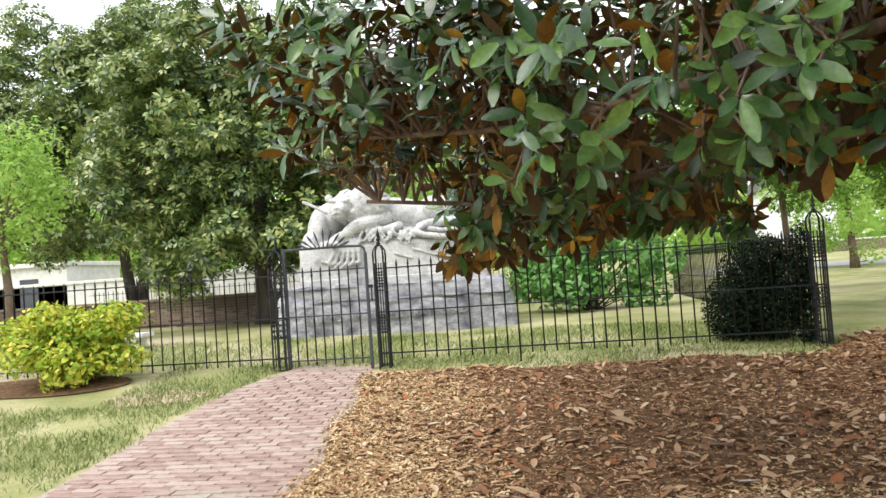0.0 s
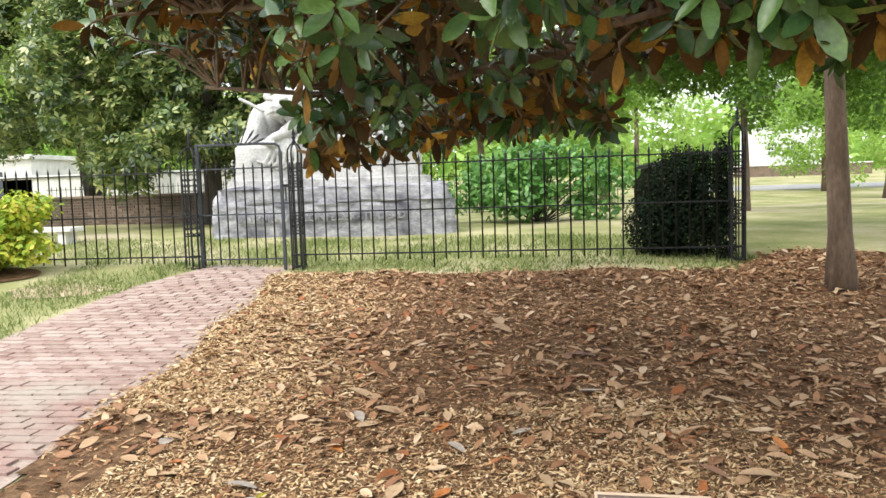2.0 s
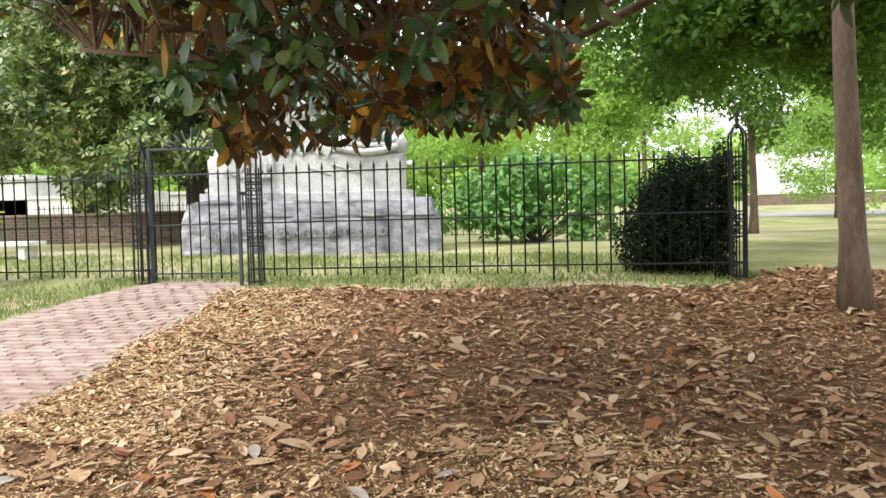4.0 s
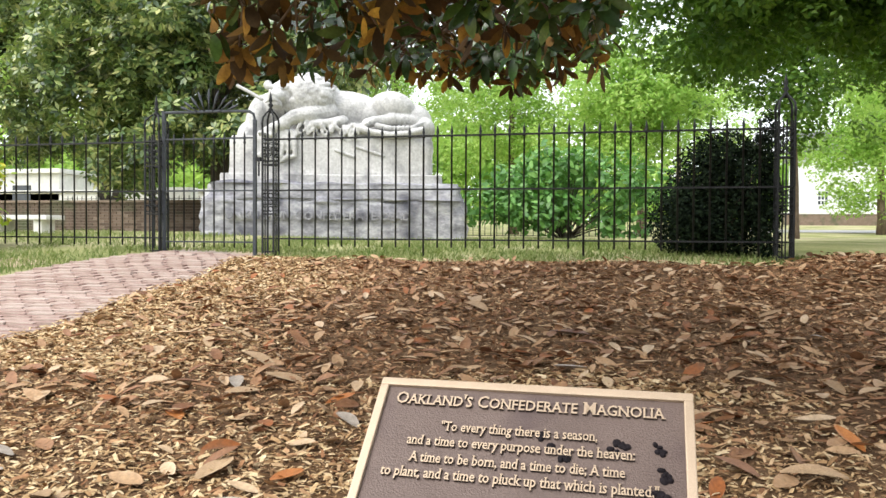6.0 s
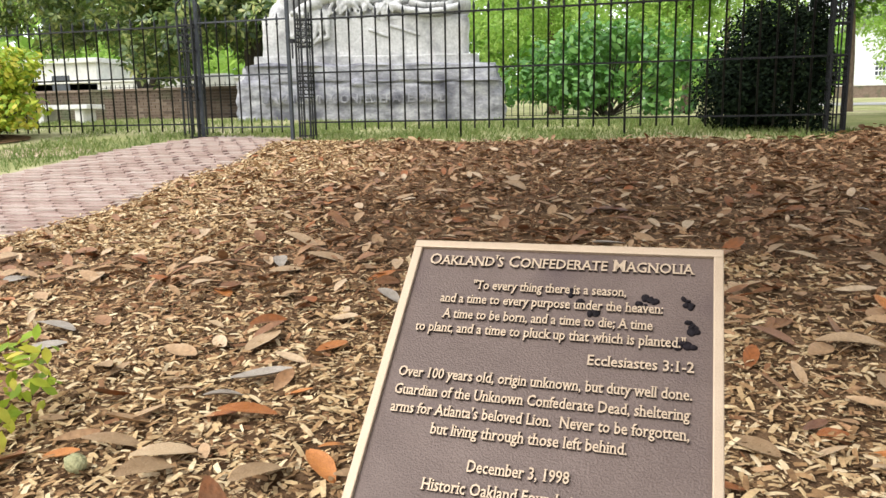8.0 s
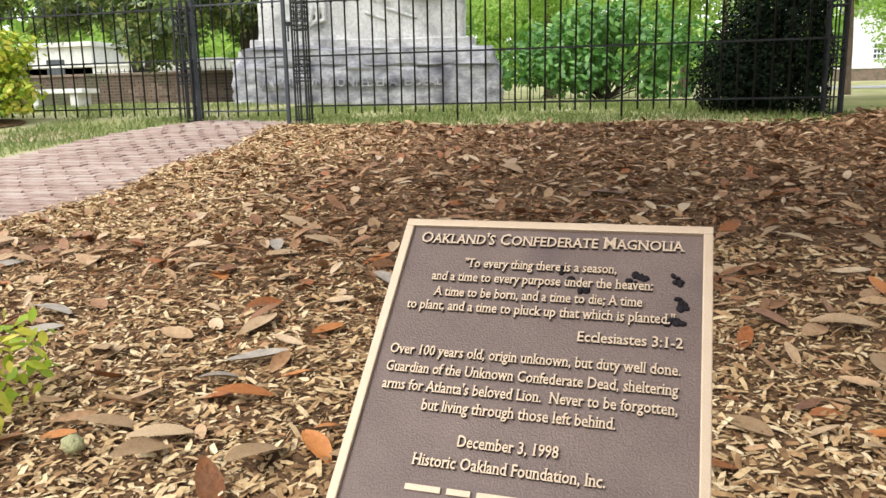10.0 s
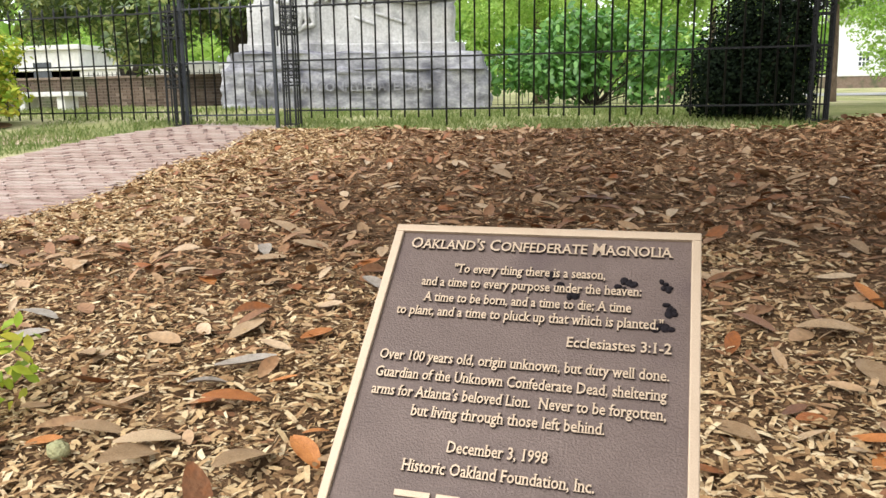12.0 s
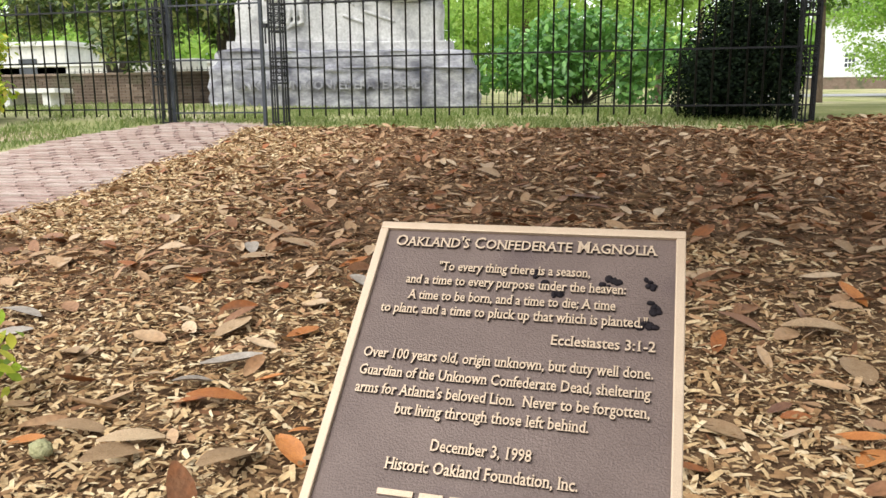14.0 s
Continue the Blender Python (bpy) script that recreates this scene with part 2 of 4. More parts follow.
def quick_mesh(name, verts, faces, mats, matidx=None, smooth=False):
    """A mesh from numpy arrays (all faces with the same number of corners)."""
    me = bpy.data.meshes.new(name)
    nv, nf, k = len(verts), len(faces), faces.shape[1]
    me.vertices.add(nv)
    me.vertices.foreach_set("co", np.asarray(verts, np.float32).ravel())
    me.loops.add(nf * k)
    me.loops.foreach_set("vertex_index", np.asarray(faces, np.int32).ravel())
    me.polygons.add(nf)
    me.polygons.foreach_set("loop_start", np.arange(0, nf * k, k, dtype=np.int32))
    for m in mats if isinstance(mats, (list, tuple)) else [mats]:
        me.materials.append(m)
    if matidx is not None:
        me.polygons.foreach_set("material_index", np.asarray(matidx, np.int32))
    if smooth:
        me.polygons.foreach_set("use_smooth", np.ones(nf, bool))
    me.update(calc_edges=True)
    me.validate()
    return me


def scatter(verts, faces, places, normals, sizes, rng, spin=None, tilt=0.0):
    """Copies of one small shape (z is its normal, y its length) laid at places along normals."""
    n = len(places)
    nrm = normals + rng.normal(0, 1, (n, 3)) * tilt
    nrm /= np.linalg.norm(nrm, axis=1, keepdims=True)
    r = rng.normal(0, 1, (n, 3)) if spin is None else spin
    a = np.cross(r, nrm)
    a /= np.linalg.norm(a, axis=1, keepdims=True) + 1e-9
    b = np.cross(nrm, a)
    s = np.asarray(sizes)[:, None, None]
    v = (verts[None, :, 0, None] * a[:, None] + verts[None, :, 1, None] * b[:, None] + verts[None, :, 2, None] * nrm[:, None]) * s + places[:, None]
    f = faces[None] + (np.arange(n) * len(verts))[:, None, None]
    return v.reshape(-1, 3), f.reshape(-1, faces.shape[1])


LEAF_V = np.array([(0, -0.5, 0), (0.2, -0.18, 0.05), (0.22, 0.15, 0.04), (0, 0.5, -0.06), (-0.22, 0.15, 0.04), (-0.2, -0.18, 0.05), (0, -0.1, 0), (0, 0.2, 0)], float)
LEAF_F = np.array([(0, 1, 6, 5), (6, 1, 2, 7), (5, 6, 7, 4), (7, 2, 3, 4)])
SMALL_V = np.array([(0, -0.5, 0), (0.26, 0, 0.06), (0, 0.5, -0.03), (-0.26, 0, 0.06)], float)
SMALL_F = np.array([(0, 1, 2, 3)])


def whorl_shape(n=6):
    """A star of narrow leaves round a twig's end, rising a little outwards."""
    v, f = [], []
    for k in range(n):
        w = k * 2.4
        c, s, rise = math.cos(w), math.sin(w), 0.1 + 0.3 * ((k * 7) % 5) / 5
        for u, side in ((0.05, 0), (0.3, 0.11), (0.55, 0), (0.3, -0.11)):
            v.append((c * u - s * side, s * u + c * side, rise * u * 1.4 - 0.25 * u * u))
        f.append(tuple(4 * k + i for i in range(4)))
    return np.array(v), np.array(f)


WHORL_V, WHORL_F = whorl_shape()
SHAPES = {"leaf": (LEAF_V, LEAF_F), "small": (SMALL_V, SMALL_F), "whorl": (WHORL_V, WHORL_F)}


def hump(rng, n):
    d = rng.normal(0, 1, (n, 3))
    return d / np.linalg.norm(d, axis=1, keepdims=True)


def crown_mesh(name, clumps, per_area, leaf, mat, seed, shape="leaf", droop=0.3, fill=0.25):
    """Leaves over a set of clumps (x, y, z, rx, ry, rz): thick near each clump's skin, ragged, with gaps between."""
    rng = np.random.default_rng(seed)
    ps, ns = [], []
    for x, y, z, a, b, c in clumps:
        n = int(per_area * (a * b + b * c + a * c) * 4)
        d = hump(rng, n)
        r = 1 - np.abs(rng.normal(0, fill, n))
        r *= 1 + 0.16 * np.sin(5 * d[:, 0] + 3 * d[:, 2] + x) * np.cos(4 * d[:, 1] + z)
        ps.append(d * np.array([a, b, c]) * r[:, None] + (x, y, z))
        nn = d * 0.7 + (0, 0, 0.6)
        ns.append(nn)
    p, nrm = np.concatenate(ps), np.concatenate(ns)
    sz = leaf * rng.uniform(0.65, 1.25, len(p))
    v, f = scatter(*SHAPES[shape], p, nrm, sz, rng, tilt=0.35 if shape == "whorl" else 0.55)
    return quick_mesh(name, v, f, mat)


def clumps_of(seed, centre, radii, n, size, low=-1.0, core=0.55):
    rng = random.Random(seed)
    out = []
    for _ in range(n):
        while True:
            d = Vector((rng.gauss(0, 1), rng.gauss(0, 1), rng.gauss(0, 1))).normalized()
            if d.z > low:
                break
        r = rng.uniform(core, 1.0)
        s = size * rng.uniform(0.7, 1.3)
        out.append((centre[0] + d.x * radii[0] * r, centre[1] + d.y * radii[1] * r, centre[2] + d.z * radii[2] * r, s, s, s * 0.72))
    return out


def limbs(b, base, clumps, rng, r0, top, seg=7, every=1):
    """Branches from points up the trunk to the clumps."""
    for c in clumps[::every]:
        s = Vector(base).lerp(Vector(top), rng.uniform(0.35, 1.0))
        e = Vector(c[:3])
        mid = s.lerp(e, 0.5) + Vector((rng.uniform(-0.1, 0.1), rng.uniform(-0.1, 0.1), rng.uniform(0.0, 0.25))) * (e - s).length * 0.5
        b.tube([s, s.lerp(mid, 0.5) + Vector((0, 0, 0.03)), mid, e], [r0 * 0.45, r0 * 0.36, r0 * 0.25, r0 * 0.08], seg, caps=False)


# ---------------------------------------------------------------- ground
def gz(x, y):
    """Height of the ground: a bank that falls from the fence towards the sign, level lawn behind."""
    z = float(np.interp(y, [-9, -6.2, -4.8, -3.6, -2.6, -1.8, -0.5, 0, 1, 3, 7], [-0.55, -0.43, -0.36, -0.28, -0.19, -0.12, 0.02, 0.06, 0.11, 0.2, 0.22]))
    z += 0.025 * max(0.0, min(y, 80.0) - 20.0) + 0.03 * max(0.0, min(-x - 0.3, 3.0)) * max(0.0, min(1.0, (4 + y) / 3))
    z += 0.012 * math.sin(1.7 * x + 0.6) * math.sin(1.3 * y) * (1 if abs(y) < 30 else 0)
    return z


def axis_steps(lo, hi, step, far):
    inner = np.arange(lo, hi + 1e-6, step)
    grow = np.cumsum(step * 1.35 ** np.arange(1, 40))
    grow = grow[grow < far]
    return np.concatenate([lo - grow[::-1], inner, hi + grow])


def sheet(name, xs, ys, lift, mat, keep=None):
    v = np.array([(x, y, gz(x, y) + lift) for y in ys for x in xs])
    nx = len(xs)
    f = np.array([(j * nx + i, j * nx + i + 1, (j + 1) * nx + i + 1, (j + 1) * nx + i) for j in range(len(ys) - 1) for i in range(nx - 1)
                  if keep is None or keep((xs[i] + xs[i + 1]) / 2, (ys[j] + ys[j + 1]) / 2)])
    return quick_mesh(name, v, f, mat, smooth=True)


ground = place("ground", sheet("ground", axis_steps(-12, 12, 0.4, 900), axis_steps(-14, 14, 0.4, 900), 0.0, GRASS))
tagged(ground, "patchy dry lawn sloping up to the fence", "lawn", kind="structure")


def path_right(y):
    return float(np.interp(y, [-14, -5.6, -4, -3.4, -2.05, -0.4, 0], [0.55, 0.41, 0.32, 0.29, 0.1, -0.12, -0.2]))


def path_left(y):
    return float(np.interp(y, [-14, -4.2, -2.4, -1.2, -0.4, 0], [-1.9, -1.72, -1.68, -1.55, -1.3, -1.2]))


def in_mulch(x, y):
    edge = -0.42 + 0.1 * math.sin(2.1 * x) + 0.06 * math.sin(5.3 * x + 1)
    if x > 5.0:
        edge = float(np.interp(x, [5.0, 5.8, 6.5, 7.6, 9], [-0.4, 0.9, 0.8, -1.0, -3]))
    return y < edge and x > path_right(y) + 0.05 * math.sin(3 * y)


mulch = place("mulch_bed", sheet("mulch_bed", np.arange(-0.4, 10.01, 0.08), np.arange(-13, 1.6, 0.08), 0.02, MULCH, in_mulch))
tagged(mulch, "bed of brown shredded wood mulch and leaf litter", "mulch", kind="structure")

# ---------------------------------------------------------------- iron fence
H_TOP, H_MID, H_LOW, H_TIP = 1.29, 0.75, 0.24, 1.40


def picket_mesh():
    b = Build()
    b.lathe((0, 0, 0), [(0.0095, 0.16), (0.0095, H_TIP - 0.13), (0.016, H_TIP - 0.125), (0.016, H_TIP - 0.112), (0.009, H_TIP - 0.105), (0.015, H_TIP - 0.075), (0.011, H_TIP - 0.045), (0.001, H_TIP)], 6)
    return b.mesh("picket", IRON, True)


def long_picket_mesh():
    b = Build()
    b.lathe((0, 0, 0), [(0.011, -0.03), (0.0105, H_TIP - 0.13), (0.016, H_TIP - 0.125), (0.016, H_TIP - 0.112), (0.009, H_TIP - 0.105), (0.015, H_TIP - 0.075), (0.011, H_TIP - 0.045), (0.001, H_TIP)], 6)
    return b.mesh("picket", IRON, True)


PICKET, LONG_PICKET = picket_mesh(), long_picket_mesh()


def fence_run(label, start, length, rz, n, long_every):
    f = thing("iron_fence", label, "fence", start, "iron fence sections", rz)
    for h, name in ((H_TOP, "rail"), (H_MID, "rail"), (H_LOW, "rail")):
        b = Build()
        b.box(0, length, -0.017, 0.017, h - 0.008, h + 0.008)
        b.ob(name, IRON, f)
    for i in range(n):
        x = (i + 1) * length / (n + 1)
        is_long = (i + 1) % long_every == 0
        place("picket", LONG_PICKET if is_long else PICKET, f, m=pose(x, 0, 0))
    return f


def scroll(b, c, r, axis):
    pts = []
    for k in range(13):
        w = 2 * math.pi * k / 12
        u, h = r * math.cos(w), r * math.sin(w)
        pts.append((c[0] + u, c[1], c[2] + h) if axis == "x" else (c[0], c[1] + u, c[2] + h))
    b.tube(pts, 0.005, 5, caps=False)


def fence_post(at, w, label):
    """Open box post: four corner bars, thin centre bars, rings between the plates and a curved cap with a finial."""
    p = thing("fence_post", label, "post", at, "open iron posts")
    h = w / 2
    for x in (-h, h):
        for y in (-h, h):
            Build().box(x - 0.009, x + 0.009, y - 0.009, y + 0.009, -0.05, 1.40).ob("corner_bar", IRON, p)
    for x, y in ((0, -h), (0, h), (-h, 0), (h, 0)):
        Build().box(x - 0.006, x + 0.006, y - 0.006, y + 0.006, 0.06, 1.36).ob("centre_bar", IRON, p)
    for z in (0.10, 0.24, 0.50, 0.75, 1.02, 1.29):
        b = Build()
        for y in (-h, h):
            b.box(-h, h, y - 0.008, y + 0.008, z - 0.007, z + 0.007)
        for x in (-h, h):
            b.box(x - 0.008, x + 0.008, -h, h, z - 0.007, z + 0.007)
        b.ob("band", IRON, p)
    b = Build()
    for z0, z1 in ((0.50, 0.75), (1.02, 1.29)):
        zc = (z0 + z1) / 2
        for s in (-h, h):
            for dz in (-0.07, 0.0, 0.07):
                scroll(b, (-h * 0.5, s, zc + dz), h * 0.42, "x")
                scroll(b, (h * 0.5, s, zc + dz), h * 0.42, "x")
                scroll(b, (s, h * 0.5, zc + dz), h * 0.42, "y")
                scroll(b, (s, -h * 0.5, zc + dz), h * 0.42, "y")
    tagged(b.ob("ring_ornament", IRON, p), kind="stuff")
    b = Build()
    for x in (-h, h):
        for y in (-h, h):
            b.tube([(x, y, 1.39), (x * 1.03, y * 1.03, 1.46), (x * 0.95, y * 0.95, 1.515), (x * 0.5, y * 0.5, 1.57), (0, 0, 1.60)], [0.012, 0.012, 0.011, 0.01, 0.009], 6)
    b.lathe((0, 0, 0), [(h * 0.2, 1.565), (0.03, 1.60), (0.012, 1.625), (0.03, 1.65), (0.012, 1.675), (0.022, 1.70), (0.001, 1.80)], 8)
    b.ob("cap", IRON, p, "curved open cap with a pointed finial", True)
    return p


GATE_X, LEFT_X, RIGHT_X = 0.0, -1.345, 5.09
fence_post((GATE_X, 0, 0), 0.125, "black open-work iron gate post with ring ornament and finial")
fence_post((LEFT_X, 0, 0), 0.17, "black open-work iron gate post with climbing stems inside")
fence_post((RIGHT_X, 0, 0), 0.14, "black open-work iron corner post beside a dark clipped shrub")
fence_run("black wrought-iron picket fence between gate and corner post", (GATE_X + 0.065, 0, 0), RIGHT_X - GATE_X - 0.135, 0, 33, 11)
fence_run("black wrought-iron picket fence running past a golden shrub", (LEFT_X - 0.12, 0, 0), 12.0, 180, 78, 11)
fence_run("black wrought-iron picket fence running back from the corner", (RIGHT_X, 0.1, 0), 13.0, 90, 78, 12)
fence_run("black wrought-iron picket fence closing the plot at the back", (RIGHT_X - 0.1, 13.2, 0), 18.0, 180, 108, 12)


def iron_gate():
    g = thing("iron_gate", "closed grey iron gate with a rounded upper corner", "gate", (-0.17, -0.02, 0))
    wd = 1.07
    b = Build()
    b.box(-0.017, 0.017, -0.017, 0.017, 0.0, 1.50)
    b.tube([(0, 0, 1.49), (-0.015, 0, 1.56), (-0.06, 0, 1.59), (-0.3, 0, 1.60), (-wd, 0, 1.60)], 0.016, 6)
    b.box(-wd - 0.017, -wd + 0.017, -0.017, 0.017, 0.0, 1.62)
    b.ob("gate_frame", IRON_GREY, g)
    for z in (0.2, 0.75, 1.31):
        Build().box(-wd, 0, -0.015, 0.015, z - 0.008, z + 0.008).ob("rail", IRON_GREY, g)
    for i in range(8):
        place("picket", PICKET, g, m=pose(-wd + (i + 1) * wd / 9, 0, -0.02))
    b = Build()
    b.box(0.02, 0.075, -0.03, 0.01, 1.06, 1.10)
    b.box(0.05, 0.065, -0.032, -0.02, 0.9, 1.1)
    b.ob("latch", IRON, g, "black gate latch")
    for k in range(-4, 5):
        b = Build()
        w, ln = radians(k * 17), 0.25 - 0.022 * abs(k)
        x0 = -wd / 2 + 0.045 * k
        pts = [(x0 + math.sin(w) * ln * u * 1.1, -0.012 * (k % 2), 1.60 + math.cos(w) * ln * u) for u in (0, 0.35, 0.65, 0.82, 1.0)]
        b.tube(pts, [0.009, 0.007, 0.017, 0.013, 0.002], 6)
        b.ob("crest_leaf", IRON_GREY, g, "cast iron leaf of a fan-shaped crest", True)
    return g


iron_gate()


# ---------------------------------------------------------------- monument
MON = pose(-2.62, 3.0, 0.1, 0, 0, 17)
MW = 4.2


def rough_block(b, x0, x1, y0, y1, z0, z1, seed, rough, taper=0.0, nx=44, nz=16, ny=20):
    """A quarried block: a box whose faces are dressed unevenly."""
    bm = bmesh.new()
    bmesh.ops.create_cube(bm, size=1)
    bmesh.ops.subdivide_edges(bm, edges=bm.edges[:], cuts=26, use_grid_fill=True)
    for v in bm.verts:
        u = v.co.copy()
        h = u.z + 0.5
        p = Vector((x0 + (u.x + 0.5) * (x1 - x0), y0 + (u.y + 0.5) * (y1 - y0), z0 + h * (z1 - z0)))
        c = Vector(((x0 + x1) / 2, (y0 + y1) / 2, p.z))
        out = Vector(((u.x > 0.49) - (u.x < -0.49), (u.y > 0.49) - (u.y < -0.49), (u.z > 0.49) * 0.4))
        k = noise.noise(p * 2.2 + Vector((seed, 0, 0))) * 0.6 + noise.noise(p * 5.5 + Vector((0, seed, 0))) * 0.4
        if u.y < -0.49 and abs(u.x) < 0.42 and abs(u.z) < 0.4:
            k *= 0.1
        p += out * k * rough
        if abs(u.x) > 0.43 and abs(u.y) > 0.43 or h > 0.95 and (abs(u.x) > 0.47 or abs(u.y) > 0.45):
            p += (c - p) * 0.02
        p.x += (c.x - p.x) * taper * h
        p.y += (c.y - p.y) * taper * h
        v.co = p
    bm.verts.index_update()
    b.add([v.co[:] for v in bm.verts], [[v.index for v in f.verts] for f in bm.faces])
    bm.free()


mon = thing("monument_base", "grey weathered marble pedestal with rock-faced sides and a carved inscription", "pedestal")
mon.matrix_basis = MON
b = Build()
rough_block(b, 0, MW, 0, 2.5, -0.1, 0.74, 3, 0.16, 0.03)
b.ob("plinth", MARBLE_DARK, mon, "stained rock-faced marble plinth", True)
b = Build()
rough_block(b, 0.06, MW - 0.12, 0.03, 2.4, 0.70, 0.98, 14, 0.23, 0.02)
b.ob("rock_band", MARBLE_DARK, mon, "dark rock-faced band", True)
b = Build()
rough_block(b, 0.3, MW - 0.42, 0.22, 2.25, 0.95, 1.12, 8, 0.04)
b.ob("ledge", MARBLE, mon, smooth=True)
b = Build()
rough_block(b, 0.42, MW - 0.55, 0.3, 2.2, 1.10, 1.72, 5, 0.05, 0.015)
b.ob("upper_block", MARBLE, mon, "paler marble block below the lion", True)


def slab_serifs(me, size, depth):
    """Adds short cross strokes to the ends of the stems."""
    boxes = []
    for p in me.polygons:
        if abs(p.normal.z) > 0.1 or abs(p.normal.y) < 0.98:
            continue
        xs = [me.vertices[i].co.x for i in p.vertices]
        y = me.vertices[p.vertices[0]].co.y
        w = max(xs) - min(xs)
        foot = p.normal.y < 0 and abs(y) < 0.07 * size
        head = p.normal.y > 0 and y > 0.38 * size
        if (foot or head) and 0.035 * size < w < 0.21 * size:
            t = 0.055 * size * (1 if p.normal.y > 0 else -1)
            g = 0.065 * size
            boxes.append((min(xs) - g, max(xs) + g, min(y, y - t), max(y, y - t)))
    b = Build()
    b.add([v.co[:] for v in me.vertices], [tuple(p.vertices) for p in me.polygons])
    for x0, x1, y0, y1 in boxes:
        b.box(x0, x1, y0, y1, -depth, depth * 0.96)
    return b.mesh("lettering", [])


def text_mesh(body, size, depth, mat, align="CENTER", squeeze=1.0, bold=0.0, serif=False, caps=False):
    cu = bpy.data.curves.new("lettering", "FONT")
    cu.body, cu.size, cu.extrude, cu.align_x = body, size, depth, align
    cu.resolution_u, cu.offset = 2, bold
    if caps:
        cu.small_caps_scale = 0.84
        for ch, fm in zip(body, cu.body_format):
            fm.use_small_caps = ch.islower()
    tmp = bpy.data.objects.new("tmp", cu)
    scene.collection.objects.link(tmp)
    dg = bpy.context.evaluated_depsgraph_get()
    me = bpy.data.meshes.new_from_object(tmp.evaluated_get(dg))
    bpy.data.objects.remove(tmp)
    bpy.data.curves.remove(cu)
    if serif:
        plain = me
        me = slab_serifs(plain, size, depth)
        bpy.data.meshes.remove(plain)
    me.name = "lettering"
    me.materials.clear()
    me.materials.append(mat)
    # side walls get the dark patina tone that also paints in their shadow
    if serif:
        me.materials.append(PATINA_SHADE)
        me.polygons.foreach_set("material_index", [1 if p.normal.z < 0.5 else 0 for p in me.polygons])
    for v in me.vertices:
        v.co.x *= squeeze
    return me


place("inscription", text_mesh("UNKNOWN CONFEDERATE DEAD", 0.18, 0.02, MARBLE_DARK, bold=0.002), mon, "raised capital letters", m=pose(1.86, -0.02, 0.40, 90, 0, 0))


def lion():
    """A dying lion asleep on its side, head to one end, carved with the rock it lies on: one mesh."""
    rng = random.Random(4)
    balls, V, F, count = {}, [], [], [0]
    for sub in (2, 3):
        bm = bmesh.new()
        bmesh.ops.create_icosphere(bm, subdivisions=sub, radius=1)
        bm.verts.index_update()
        balls[sub] = (np.array([v.co[:] for v in bm.verts]), np.array([[v.index for v in f.verts] for f in bm.faces]))
        bm.free()

    def blob(x, y, z, a, bb, c, rx=0, ry=0, rz=0, sub=3):
        m = np.array(pose(x, y, z, rx, ry, rz) @ Matrix.Diagonal((a, bb, c, 1)))
        v, f = balls[sub]
        V.append(v @ m[:3, :3].T + m[:3, 3])
        F.append(f + count[0])
        count[0] += len(v)

    def chain(pts, r0, r1, flat=1.0, steps=5):
        """A tapering roll through points."""
        p = [Vector(q) for q in pts]
        total = (len(p) - 1) * steps
        for i in range(len(p) - 1):
            for k in range(steps + (i == len(p) - 2)):
                u = (i * steps + k) / total
                q = p[i].lerp(p[i + 1], k / steps)
                r = r0 + (r1 - r0) * u
                blob(q.x, q.y, q.z, r, r * flat, r, sub=2)

    # rock bed and the upright slab behind the head
    blob(2.1, 1.2, 1.78, 1.52, 0.8, 0.26)
    blob(2.1, 0.75, 1.74, 1.45, 0.42, 0.14)
    blob(0.8, 1.2, 1.98, 0.24, 0.6, 0.52, 0, 6, 0)
    blob(0.66, 1.1, 1.7, 0.22, 0.6, 0.35)
    blob(1.0, 1.25, 2.2, 0.28, 0.5, 0.36)
    # trunk, waist and haunch
    blob(2.25, 1.05, 2.2, 0.72, 0.44, 0.36, 0, 6, 0)
    blob(2.62, 1.05, 2.14, 0.5, 0.42, 0.31)
    blob(2.98, 1.0, 2.2, 0.42, 0.44, 0.36, 0, 12, 0)
    blob(3.02, 0.7, 2.26, 0.36, 0.24, 0.25, 0, 14, 0)
    blob(3.35, 0.95, 2.05, 0.32, 0.42, 0.3, 0, 30, 0)
    blob(3.5, 0.8, 1.9, 0.2, 0.36, 0.22)
    # folded hind leg with its paw, and the second one under it
    chain([(3.36, 0.6, 2.02), (3.0, 0.5, 2.03), (2.72, 0.47, 1.99), (2.58, 0.44, 1.95)], 0.105, 0.08)
    for k in range(4):
        blob(2.5 + 0.035 * k, 0.37, 1.9 + 0.012 * k, 0.04, 0.07, 0.05, sub=2)
    chain([(3.45, 0.55, 1.84), (3.05, 0.45, 1.83), (2.8, 0.42, 1.83)], 0.075, 0.06)
    chain([(3.5, 0.5, 1.98), (3.3, 0.36, 1.88), (2.95, 0.32, 1.86), (2.75, 0.33, 1.9)], 0.04, 0.05)
    # sagging lip of the bed
    chain([(2.45, 0.34, 1.86), (2.65, 0.28, 1.79), (2.95, 0.26, 1.745), (3.25, 0.28, 1.77), (3.45, 0.34, 1.84)], 0.06, 0.06, 1.4)
    # head
    blob(1.24, 0.62, 2.38, 0.24, 0.26, 0.25)
    blob(1.17, 0.4, 2.33, 0.14, 0.22, 0.13, 0, 0, 10)
    blob(1.14, 0.22, 2.3, 0.105, 0.08, 0.075)
    blob(1.12, 0.16, 2.335, 0.05, 0.035, 0.03)
    blob(1.17, 0.27, 2.19, 0.11, 0.12, 0.06, 0, 8, 0)
    chain([(1.11, 0.17, 2.3), (1.1, 0.15, 2.25), (1.03, 0.2, 2.22)], 0.03, 0.02)
